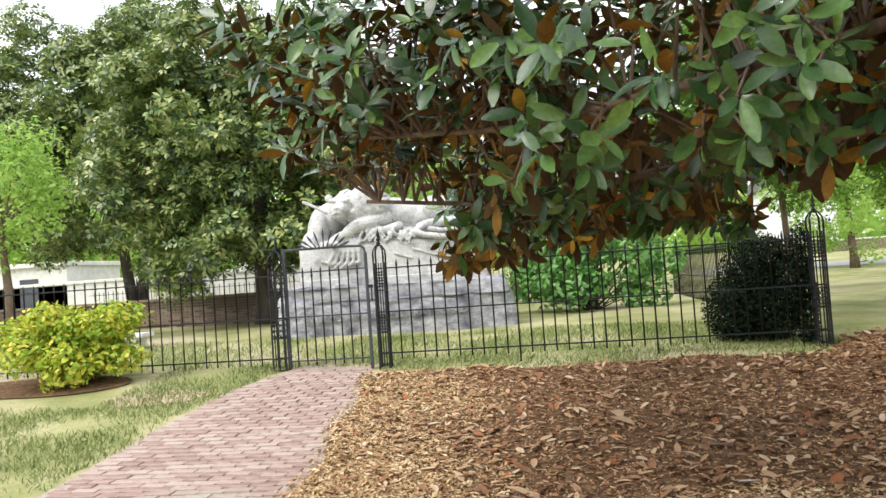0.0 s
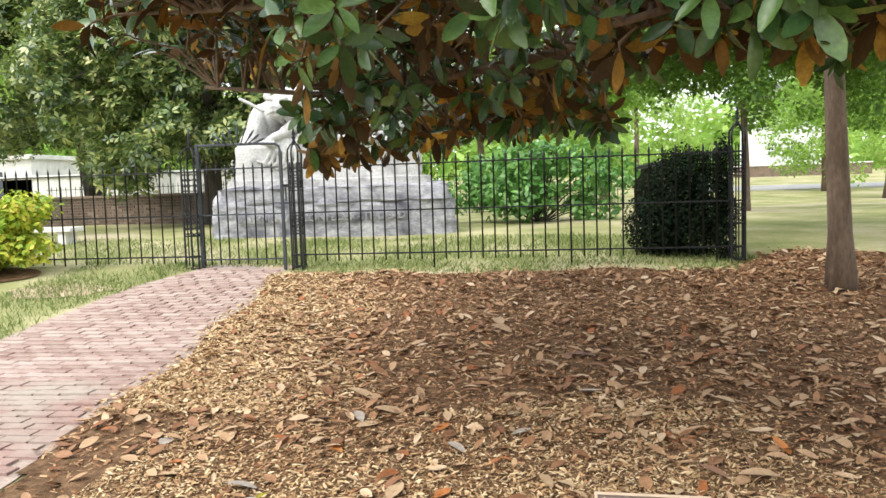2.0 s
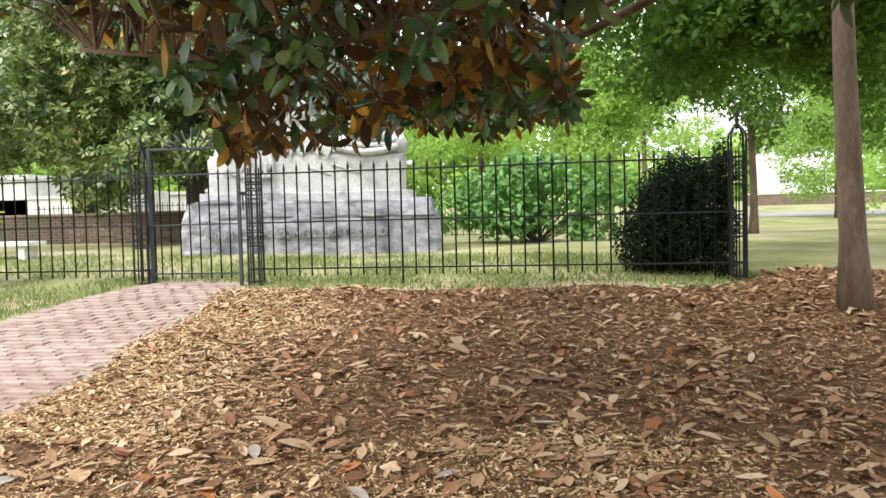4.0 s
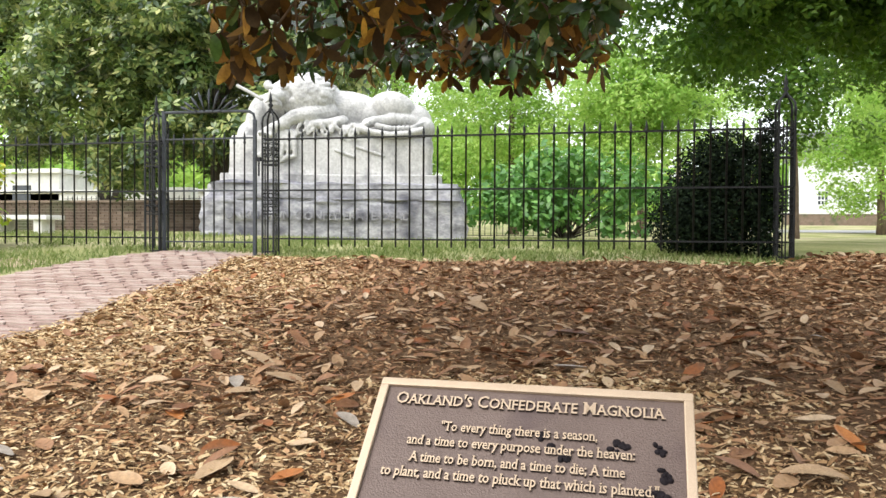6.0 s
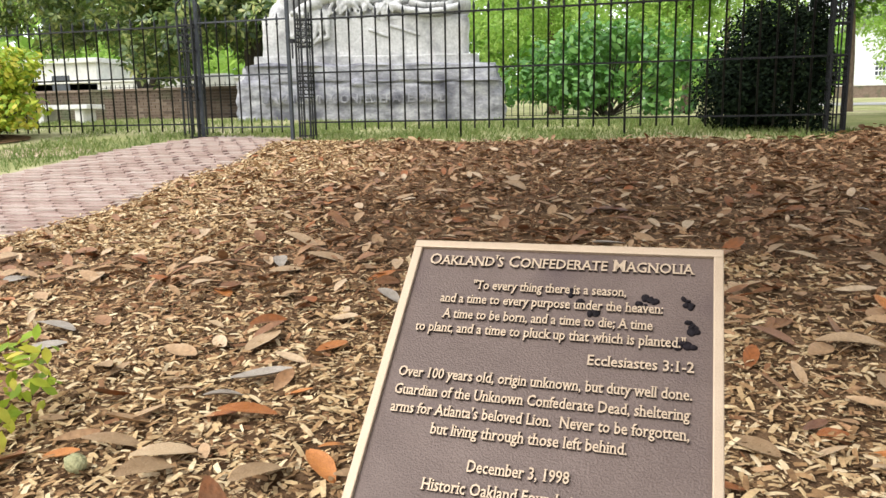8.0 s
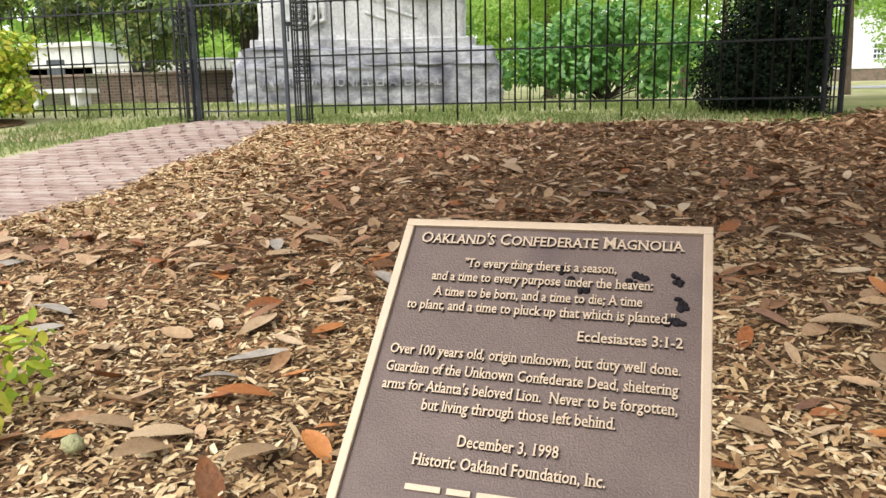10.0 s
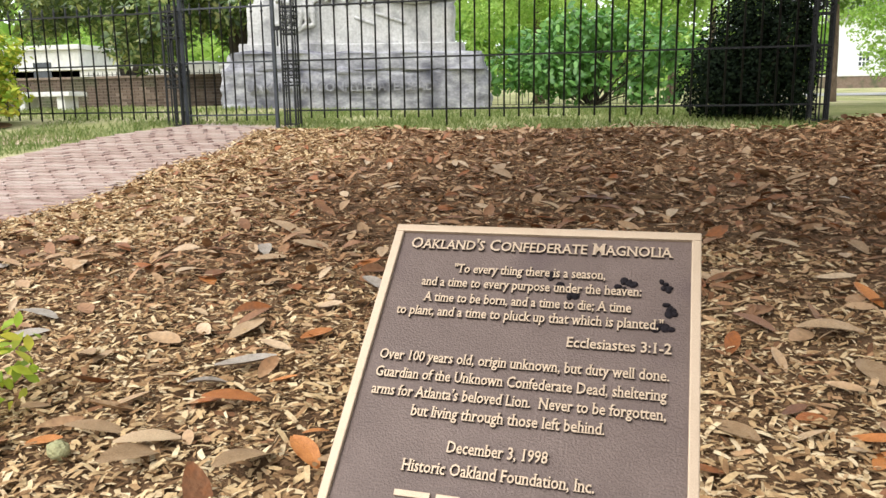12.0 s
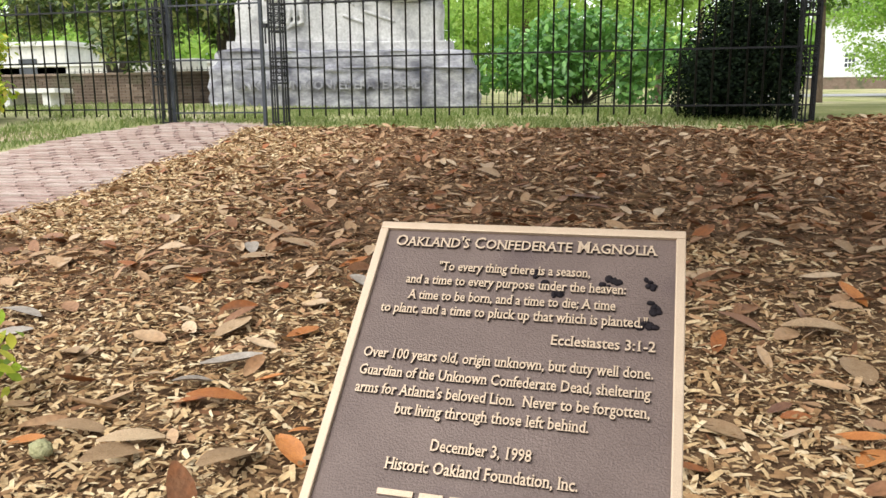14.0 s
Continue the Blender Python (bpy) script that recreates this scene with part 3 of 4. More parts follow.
    chain([(1.12, 0.17, 2.3), (1.16, 0.15, 2.25), (1.24, 0.2, 2.22)], 0.03, 0.02)
    chain([(1.04, 0.37, 2.49), (1.11, 0.33, 2.475)], 0.045, 0.03)
    chain([(1.23, 0.35, 2.47), (1.33, 0.4, 2.49)], 0.03, 0.045)
    blob(1.17, 0.36, 2.45, 0.05, 0.1, 0.06, 25, 0, 0)
    blob(1.0, 0.62, 2.56, 0.07, 0.06, 0.08)
    blob(1.42, 0.55, 2.6, 0.08, 0.06, 0.09)
    # mane: curved locks that swirl out from the face
    blob(1.62, 0.95, 2.38, 0.58, 0.46, 0.38)
    for k in range(330):
        w = rng.uniform(-2.0, 2.4)
        u0 = rng.uniform(0.3, 1.0)
        cx, cz = 1.28 + 0.62 * u0 * max(-0.35, math.cos(w)), 2.36 + 0.4 * u0 * math.sin(w)
        sw = rng.uniform(-0.9, 0.9)
        pts, inside = [], True
        for i in range(4):
            t = i * 0.085
            a = w + sw * i * 0.45
            px, pz = cx + t * math.cos(a), cz + t * math.sin(a)
            e = 1 - ((px - 1.62) / 0.62) ** 2 - ((pz - 2.38) / 0.41) ** 2
            pts.append((px, 0.86 - 0.48 * math.sqrt(max(0.0, e)), pz))
            inside = inside and e > 0.04
        if not inside or min((Vector(q) - Vector((1.16, 0.33, 2.34))).length for q in pts) < 0.17:
            continue
        chain(pts, rng.uniform(0.05, 0.065), 0.022, 1.0, 3)
    # fore leg laid across, paw over the edge
    chain([(1.95, 0.62, 2.15), (1.7, 0.42, 2.06), (1.45, 0.36, 2.02), (1.3, 0.32, 1.93)], 0.17, 0.1)
    chain([(1.3, 0.3, 1.9), (1.12, 0.28, 1.83), (1.02, 0.26, 1.76)], 0.09, 0.075)
    for k in range(4):
        blob(0.94 + 0.055 * k, 0.2, 1.74 - 0.01 * k, 0.033, 0.07, 0.05, sub=2)
    chain([(2.2, 0.48, 1.98), (2.0, 0.38, 1.93), (1.75, 0.33, 1.9)], 0.1, 0.07)
    for k in range(30):
        x = rng.uniform(1.25, 2.4)
        z = rng.uniform(1.78, 1.98)
        chain([(x, 0.33, z), (x + rng.uniform(-0.06, 0.06), 0.29, z - 0.07), (x + rng.uniform(-0.1, 0.1), 0.29, z - 0.15)], 0.035, 0.02, 1.0, 3)
    # cloth that hangs over the block in curved folds
    for k in range(6):
        x = 0.98 + 0.085 * k
        chain([(x + 0.02, 0.3, 1.76), (x + 0.06, 0.26, 1.58), (x + 0.02 * (k - 2), 0.26, 1.4), (x - 0.16 + 0.02 * k, 0.28, 1.3 + 0.015 * (k - 3) ** 2)], 0.05, 0.028)
    blob(1.2, 0.33, 1.62, 0.24, 0.05, 0.2)
    # broken shaft: one piece by the slab, two across the block
    chain([(0.56, 0.42, 2.5), (0.75, 0.36, 2.4), (0.95, 0.32, 2.28)], 0.03, 0.03, 1.0, 10)
    chain([(2.1, 0.3, 1.5), (2.38, 0.3, 1.4)], 0.028, 0.028, 1.0, 14)
    chain([(2.42, 0.3, 1.56), (2.85, 0.3, 1.42)], 0.028, 0.028, 1.0, 20)
    me = quick_mesh("lion_statue", np.concatenate(V), np.concatenate(F), MARBLE_LION)
    ob = new("lion_statue", me)
    rm = ob.modifiers.new("remesh", "REMESH")
    rm.mode, rm.voxel_size, rm.use_smooth_shade = "VOXEL", 0.014, True
    sm = ob.modifiers.new("smooth", "SMOOTH")
    sm.factor, sm.iterations = 0.4, 1
    ob.matrix_basis = MON
    return tagged(ob, "pale marble statue of a dying lion lying on its pedestal", "statue")


lion()


# ---------------------------------------------------------------- plaque
PTL, PTR = Vector((3.282, -6.826, 0.165)), Vector((3.587, -6.839, 0.1654))
ux = (PTR - PTL).normalized()
down = Vector((-0.03, -0.74, -0.675))
down = (down - ux * down.dot(ux)).normalized()
un = ux.cross(-down).normalized()
PW, PH = 0.3977, 0.56
plq = thing("plaque", "brown cast-bronze plaque with raised pale lettering on a low stand", "plaque")
plq.matrix_basis = Matrix(((ux.x, -down.x, un.x, PTL.x), (ux.y, -down.y, un.y, PTL.y), (ux.z, -down.z, un.z, PTL.z), (0, 0, 0, 1))) @ Matrix.Scale((PTR - PTL).length / PW, 4)
Build().box(0.004, PW - 0.004, -PH + 0.004, -0.004, -0.016, -0.005).ob("field", BRONZE, plq)
b = Build()
for x0, x1, y0, y1 in ((0, PW, -0.0115, 0), (0, PW, -PH, -PH + 0.0115), (0, 0.0115, -PH + 0.0115, -0.0115), (PW - 0.0115, PW, -PH + 0.0115, -0.0115)):
    b.box(x0, x1, y0, y1, -0.017, 0.0, bevel=0.0015)
b.ob("border", BRONZE_RAISED, plq, "rubbed bright bronze rim")
LINES = [
    ("Oakland's Confederate Magnolia", 0.196, 0.039, 0.338),
    ('"To every thing there is a season,', 0.190, 0.076, 0.193),
    ("and a time to every purpose under the heaven:", 0.1926, 0.098, 0.275),
    ("A time to be born, and a time to die; A time", 0.191, 0.1215, 0.257),
    ('to plant, and a time to pluck up that which is planted."', 0.1945, 0.1425, 0.326),
    ("Ecclesiastes 3:1-2", 0.308, 0.1735, 0.117),
    ("Over 100 years old, origin unknown, but duty well done.", 0.1956, 0.2075, 0.339),
    ("Guardian of the Unknown Confederate Dead, sheltering", 0.1956, 0.2315, 0.337),
    ("arms for Atlanta's beloved Lion.  Never to be forgotten,", 0.1957, 0.2545, 0.335),
    ("but living through those left behind.", 0.1914, 0.2775, 0.219),
    ("December 3, 1998", 0.189, 0.3165, 0.111),
    ("Historic Oakland Foundation, Inc.", 0.191, 0.342, 0.209),
]
for body, cx, cy, width in LINES:
    title = body.startswith("Oak")
    me = text_mesh(body, 0.0252 if title else 0.0192, 0.003, BRONZE_RAISED, bold=0.00025, serif=True, caps=title)
    xs = [v.co.x for v in me.vertices]
    k = width / (max(xs) - min(xs))
    mid = (max(xs) + min(xs)) / 2
    for v in me.vertices:
        v.co.x = (v.co.x - mid) * k
    place("text_line", me, plq, m=pose(cx, -cy, -0.004))
b = Build()
for x0, x1 in ((0.085, 0.125), (0.132, 0.158), (0.165, 0.215), (0.222, 0.272), (0.280, 0.305)):
    b.box(x0, x1, -0.370, -0.3635, -0.005, -0.002)
b.ob("text_bar", BRONZE_RAISED, plq)
rng = random.Random(7)
for cx, cy, n, spread, slim in ((0.312, 0.082, 13, 0.010, 1.0), (0.357, 0.078, 6, 0.006, 1.2), (0.364, 0.114, 7, 0.007, 1.3), (0.343, 0.1375, 14, 0.016, 0.22), (0.222, 0.073, 3, 0.004, 1.0), (0.232, 0.086, 3, 0.004, 1.0), (0.25, 0.1, 4, 0.005, 0.7)):
    bm = bmesh.new()
    for _ in range(n):
        r = rng.uniform(0.0026, 0.0048)
        m = Matrix.Translation((cx + rng.gauss(0, spread * 0.5), -cy + rng.gauss(0, spread * 0.5) * slim, -0.0045)) @ Matrix.Diagonal((r * rng.uniform(0.7, 1.5), r * rng.uniform(0.7, 1.5), 0.0035, 1))
        bmesh.ops.create_icosphere(bm, subdivisions=2, radius=1, matrix=m)
    for v in bm.verts:
        v.co += v.normal * 0.0006 * noise.noise(v.co * 700)
    me = bpy.data.meshes.new("gum_spot")
    bm.to_mesh(me)
    bm.free()
    me.materials.append(TAR)
    tagged(place("gum_spot", me, plq, "black dried spatter"), kind="stuff")
b = Build()
inv = plq.matrix_basis.inverted()
for fx in (0.3, 0.7):
    top = Vector((PW * fx, -PH * 0.45, -0.017))
    foot = plq.matrix_basis @ top
    foot.z = gz(foot.x, foot.y) - 0.05
    b.tube([top, inv @ foot], 0.014, 8)
b.ob("stand", IRON, plq, "dark iron legs")


# ---------------------------------------------------------------- shrubs and trees
def shrub(name, label, clumps, leaf, mat, seed, density, shape="leaf", base=(0, 0, 0)):
    s = thing(name, label, "shrub", base)
    rel = [(c[0] - base[0], c[1] - base[1], c[2] - base[2], *c[3:]) for c in clumps]
    b = Build()
    rng = random.Random(seed)
    for c in rel:
        b.tube([(rng.uniform(-0.1, 0.1), rng.uniform(-0.1, 0.1), -0.03), (c[0] * 0.4, c[1] * 0.4, c[2] * 0.5), (c[0], c[1], c[2])], [0.02, 0.015, 0.006], 5, caps=False)
    tagged(b.ob("stem", BARK_DARK, s), kind="stuff")
    place("foliage", crown_mesh("foliage", rel, density, leaf, mat, seed, shape), s)
    return s


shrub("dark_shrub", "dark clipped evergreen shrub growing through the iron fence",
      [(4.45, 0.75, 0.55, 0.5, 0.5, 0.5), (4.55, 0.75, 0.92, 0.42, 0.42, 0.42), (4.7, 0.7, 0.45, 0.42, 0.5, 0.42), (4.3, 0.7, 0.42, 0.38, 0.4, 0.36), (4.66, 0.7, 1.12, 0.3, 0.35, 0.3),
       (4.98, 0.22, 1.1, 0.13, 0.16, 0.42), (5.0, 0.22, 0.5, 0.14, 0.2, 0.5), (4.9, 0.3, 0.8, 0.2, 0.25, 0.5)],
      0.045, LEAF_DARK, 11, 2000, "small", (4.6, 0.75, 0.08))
shrub("golden_shrub", "bright yellow-green shrub standing by the fence",
      clumps_of(12, (-3.95, -0.5, 0.56), (1.05, 0.45, 0.5), 42, 0.27, -0.9, 0.35), 0.085, LEAF_YELLOW, 12, 330, "leaf", (-3.95, -0.5, 0.08))
shrub("low_golden_plant", "low plant with small golden-green leaves in the mulch",
      [(2.06, -6.22, -0.28, 0.15, 0.15, 0.13), (2.14, -6.42, -0.36, 0.12, 0.1, 0.08)], 0.05, LEAF_YELLOW, 13, 520, "leaf", (1.98, -6.25, gz(1.98, -6.25)))
shrub("leafy_shrub", "large green broad-leaved shrub behind the fence",
      clumps_of(14, (2.72, 7.2, 1.05), (1.75, 0.7, 0.75), 30, 0.55), 0.17, LEAF_HYD, 14, 60, "leaf", (2.72, 7.2, 0.2))


def tree(name, label, base, height, trunk_r, clumps, leaf, leaf_mat, bark, seed, density, shape="leaf", lean=(0, 0), forks=1, every=3, thin=0.6):
    t = thing(name, label, "tree", (base[0], base[1], gz(base[0], base[1])))
    rel = [(c[0] - base[0], c[1] - base[1], c[2], *c[3:]) for c in clumps]
    rng = random.Random(seed)
    b = Build()
    for k in range(forks):
        w = 2 * math.pi * k / forks + 0.4
        sp = 0.0 if forks == 1 else 0.16 * height
        pts, rad = [], []
        for i in range(9):
            u = i / 8
            pts.append((lean[0] * u + sp * u * math.cos(w) + 0.05 * math.sin(5 * u + seed), lean[1] * u + sp * u * math.sin(w) + 0.05 * math.cos(4 * u + seed), -0.1 + (height + 0.1) * u))
            rad.append(trunk_r * (1.0 - 0.55 * u + 0.4 * math.exp(-u * 30)))
        b.tube(pts, rad, 12)
    b.ob("trunk", bark, t, smooth=True)
    for c in rel[::every]:
        b = Build()
        limbs(b, (lean[0] * 0.5, lean[1] * 0.5, height * 0.5), [c], rng, trunk_r * thin, (lean[0], lean[1], height))
        b.ob("branch", bark, t, smooth=True)
    place("crown", crown_mesh("crown", rel, density, leaf, leaf_mat, seed, shape), t)
    return t


# slim tree at the bed's corner
tree("shade_tree", "slim young tree with a smooth brown trunk and light green leaves", (5.68, -1.35), 5.0, 0.112,
     clumps_of(21, (6.3, 2.4, 3.5), (3.1, 2.9, 1.35), 150, 0.46, -1.0, 0.25), 0.11, LEAF_MID, BARK, 21, 190, "small", thin=0.4)
# magnolias behind the fence
tree("magnolia_tree", "large dense magnolia with dark glossy leaves and low skirts", (-4.8, 7.9), 6.0, 0.22,
     clumps_of(22, (-4.9, 7.7, 4.1), (3.9, 2.8, 3.5), 190, 0.62, -0.9, 0.5), 0.34, LEAF_MAG_FAR, BARK_DARK, 22, 21, "whorl")
tree("magnolia_tree", "dense magnolia with forked trunk near the low brick wall", (-11.5, 13.5), 6.0, 0.2,
     clumps_of(23, (-12.0, 13.0, 6.2), (5.8, 3.0, 4.4), 175, 0.8, -0.9, 0.5), 0.38, LEAF_MAG_FAR, BARK_DARK, 23, 15, "whorl", forks=2)
for i, (x, y, h, r, s) in enumerate([(4.5, 17, 6.0, 3.6, 31), (12.8, 16, 6.5, 4.0, 32), (0.0, 21, 8.0, 4.5, 33), (13.5, 24, 6.5, 4.0, 34), (-6, 26, 9.0, 5.0, 35), (31, 42, 8, 5.0, 36), (7, 34, 9, 6.0, 37), (-30, 40, 9, 6, 39), (-14, 44, 10, 7, 40), (36, 60, 9, 7, 41)]):
    tree("leafy_tree", "light green deciduous tree on the lawn behind the plot", (x, y), h * 0.8, 0.16,
         clumps_of(s, (x, y, h * 0.62), (r * 0.85, r * 0.7, h * 0.52), 84, 0.72, -1.0, 0.2), 0.17, LEAF_BRIGHT, BARK, s, 40, "small", every=8, thin=0.3)
tree("leafy_tree", "bright green small tree inside the fenced plot", (-8.0, 3.4), 3.2, 0.1,
     clumps_of(44, (-8.0, 3.4, 2.9), (1.0, 1.0, 1.6), 26, 0.55, -1.0), 0.12, LEAF_BRIGHT, BARK, 44, 50, "leaf")
tree("leafy_tree", "mid-green spreading tree with low hanging boughs behind the fence", (7.25, 9.6), 4.6, 0.09,
     clumps_of(45, (7.9, 8.6, 3.9), (3.6, 2.0, 2.5), 150, 0.55, -0.95, 0.2), 0.13, LEAF_MID, BARK, 45, 60, "small", thin=0.4)


# ---------------------------------------------------------------- foreground magnolia
def blade(length, width, nl=7, curl=0.12, fold=0.18):
    """A magnolia leaf: green upper blade and rust-coloured under blade, along +y from the stalk."""
    v, f, mi = [], [], []
    for layer in (0, 1):
        o = len(v)
        for i in range(nl):
            u = i / (nl - 1)
            w = width * 0.5 * (max(0.0, math.sin(math.pi * (0.04 + 0.93 * u) ** 1.12)) ** 0.7 + 0.02)
            for s in (-1, 0, 1):
                z = abs(s) * w * fold - curl * length * u * u - (0.0016 if layer else 0)
                v.append((s * w, u * length, z))
        for i in range(nl - 1):
            for k in (0, 1):
                a = o + i * 3 + k
                q = (a, a + 1, a + 4, a + 3)
                f.append(q if layer == 0 else q[::-1])
                mi.append(layer)
    return np.array(v), np.array(f), np.array(mi)


def rosettes(tips, seed, lo=0.105, hi=0.17, nl=5):
    """Whorls of leaves at twig ends: tips is a list of (place, direction)."""
    rng = random.Random(seed)
    V, F, M, off = [], [], [], 0
    shapes = [blade(1.0, w, nl=nl, curl=c, fold=fo) for w, c, fo in ((0.38, 0.1, 0.15), (0.42, 0.2, 0.25), (0.36, 0.02, 0.35), (0.43, -0.08, 0.25), (0.40, 0.28, 0.1))]
    for p, d in tips:
        q = Vector(d).to_track_quat("Z", "Y")
        n = rng.randint(6, 9)
        ph = rng.uniform(0, 6.28)
        for k in range(n):
            w = ph + k * 2.4 + rng.uniform(-0.3, 0.3)
            open_ = radians(rng.uniform(35, 95))
            ld = q @ Vector((math.cos(w) * math.sin(open_), math.sin(w) * math.sin(open_), math.cos(open_)))
            ld.z -= rng.uniform(0.0, 0.35)
            ld.normalize()
            up = q @ Vector((0, 0, 1)) + Vector((rng.gauss(0, 0.3), rng.gauss(0, 0.3), 0.45 + rng.gauss(0, 0.3)))
            x = ld.cross(up)
            if x.length < 1e-3:
                continue
            x.normalize()
            z = x.cross(ld)
            sz = rng.uniform(lo, hi) * (0.7 if k > n - 3 else 1.0)
            v, f, m = shapes[rng.randrange(5)]
            R = np.array([x[:], ld[:], z[:]])
            st = np.array(p) + np.array(ld[:]) * 0.015 - np.array((q @ Vector((0, 0, 1)))[:]) * 0.012 * k
            V.append((v * sz) @ R + st)
            F.append(f + off)
            M.append(m)
            off += len(v)
    return np.concatenate(V), np.concatenate(F), np.concatenate(M)


def low_edge(x, y):
    """Lowest height of the hanging foliage."""
    z = 1.27 + 0.10 * math.sin(2.3 * x + 1.0) + 0.07 * math.sin(3.1 * y) + 0.14 * max(0.0, x - 3.5) + 0.22 * max(0.0, 1.5 - x)
    z += 0.13 * max(0.0, min(2.0, -4.0 - y))
    if y < -6.6:
        z += 0.35 * (-6.6 - y) + 0.04
    return z


def near_magnolia():
    base = (7.2, -8.6)
    t = thing("magnolia_tree", "old magnolia with low hanging branches of glossy leaves with rust-brown undersides", "tree", (base[0], base[1] + 0.27, gz(*base) - 0.05))
    org = Vector((base[0], base[1], gz(*base)))
    rng = random.Random(77)
    b = Build()
    b.tube([(0, 0, -0.1), (0, 0, 0.15), (-0.03, 0.05, 0.8), (-0.05, 0.1, 2.2), (0, 0.1, 4.5), (0.05, 0.1, 7)], [0.5, 0.36, 0.3, 0.27, 0.2, 0.1], 14)
    b.ob("trunk", BARK, t, smooth=True)
    mains = [
        [(7.15, -8.4, 1.9), (6.0, -7.2, 2.1), (4.6, -5.9, 2.0), (3.2, -5.0, 1.75), (2.0, -4.6, 1.62), (1.1, -4.8, 1.7)],
        [(7.15, -8.4, 2.1), (5.9, -7.7, 2.35), (4.5, -6.9, 2.2), (3.3, -6.4, 1.95), (2.2, -6.0, 1.85), (1.4, -5.6, 1.95)],
        [(7.15, -8.4, 2.3), (6.2, -6.6, 2.6), (5.0, -5.2, 2.4), (3.9, -4.2, 1.9), (3.0, -3.7, 1.6), (2.4, -3.4, 1.5)],
        [(7.15, -8.4, 2.7), (3.2, -7.2, 3.0), (3.8, -6.2, 2.9), (2.4, -3.2, 2.7), (1.2, -4.8, 2.6), (0.6, -4.6, 2.55)],
        [(7.15, -8.4, 2.4), (6.0, -5.6, 2.9), (4.6, -3.6, 2.6), (3.4, -2.6, 2.1), (2.7, -2.3, 1.75), (2.2, -2.2, 1.66), (1.6, -2.3, 1.75)],
        [(7.15, -8.4, 1.8), (5.6, -7.6, 2.0), (4.6, -6.9, 1.85), (3.9, -6.5, 1.7), (3.4, -6.3, 1.62)],
    ]
    samples = []
    for pts in mains:
        pv = [Vector(p) - org for p in pts]
        n = len(pv)
        Build().tube(pv, [0.055 * (1 - i / n) ** 1.6 + 0.008 for i in range(n)], 8).ob("branch", BARK, t, smooth=True)
        for i in range(1, n - 1):
            for k in range(12):
                samples.append(pv[i].lerp(pv[i + 1], k / 12))
    tips = []
    spots = []
    for _ in range(1900):
        x, y = rng.uniform(0.75, 6.4), rng.uniform(-7.0, -3.3)
        if x > 3.5 and y > -5.7:
            continue
        lo = low_edge(x, y)
        z = lo + 0.06 + (rng.random() ** 1.5) * (1.75 if x < 4.6 else 1.3)
        if y > -4.0 and z > lo + 0.7 or x + y < -4.9 or z < 1.95 and x < 1.62 + 0.3 * (-4.5 - y):
            continue
        spots.append((x, y, z))
    for _ in range(190):
        x, y = rng.uniform(0.7, 2.4), rng.uniform(-6.3, -4.2)
        if x + 0.25 * y > -0.75:
            spots.append((x, y, rng.uniform(1.9, 2.6)))
    for _ in range(260):
        x, y = rng.uniform(1.3, 3.5), rng.uniform(-3.0, -1.7)
        spots.append((x, y, 1.58 + 0.05 * math.sin(4 * x) + 0.3 * max(0.0, 2.1 - x) + 0.75 * rng.random() ** 1.4))
    for _ in range(170):
        spots.append((rng.uniform(3.4, 5.3), rng.uniform(-6.9, -5.3), 1.52 + 0.75 * rng.random()))
    # unseen overhead leaves, added to shade the right of the bed
    for _ in range(330):
        spots.append((rng.uniform(4.6, 8.5), rng.uniform(-10.2, -6.5), rng.uniform(2.5, 3.6)))
    for _ in range(330):
        spots.append((rng.uniform(4.3, 8.5), rng.uniform(-6.5, -1.8), rng.uniform(2.65, 3.7)))
    tw = Build()
    for x, y, z in spots:
        p = Vector((x, y, z)) - org
        s = min(samples, key=lambda q: (q - p).length_squared)
        d = (p - s).normalized() * 0.7 + Vector((rng.gauss(0, 0.35), rng.gauss(-0.15, 0.35), rng.gauss(0.05, 0.35)))
        d.normalize()
        tips.append((p, d))
        if (p - s).length < 0.6:
            mid = s.lerp(p, 0.55) + Vector((rng.gauss(0, 0.06), rng.gauss(0, 0.06), 0.05))
            tw.tube([s, mid, p - d * 0.05, p], [0.011, 0.008, 0.006, 0.005], 5, caps=False)
    tagged(tw.ob("twig", BARK, t, smooth=True), kind="stuff")
    V, F, M = rosettes(tips, 78)
    # upper crown that shades the low boughs
    high = []
    while len(high) < 1500:
        x, y = rng.uniform(0.9, 9.5), rng.uniform(-11.5, -2.2)
        z = 2.9 + 2.4 * rng.random()
        if x + 0.45 * y < -1.9 or (x - 7.2) ** 2 / 36 + (y + 7.2) ** 2 / 30 + ((z - 2.5) / 4.2) ** 2 > 1:
            continue
        high.append((Vector((x, y, z)) - org, Vector((rng.gauss(0, 0.5), rng.gauss(0, 0.5), 0.6)).normalized()))
    V2, F2, M2 = rosettes(high, 79, 0.17, 0.23, 3)
    place("upper_foliage", quick_mesh("upper_foliage", V2, F2, [MAG_TOP, MAG_UNDER], M2, True), t)
    place("foliage", quick_mesh("foliage", V, F, [MAG_TOP, MAG_UNDER], M, True), t, "glossy dark green leaves with rust-brown undersides")


near_magnolia()


# ---------------------------------------------------------------- litter on the mulch
def pale_share(x, y):
    """How far the fresh pale chips cover the older brown mulch: in front of the sign and along the path."""
    a = (-4.3 - y + 0.25 * math.sin(2.3 * x)) / 1.7 - 0.25 * max(0.0, x - 4.2)
    c = (1.5 - (x - path_right(y)) + 0.2 * math.sin(2.7 * y)) / 1.6
    return max(0.0, min(1.0, max(a, 0.55 * c)))


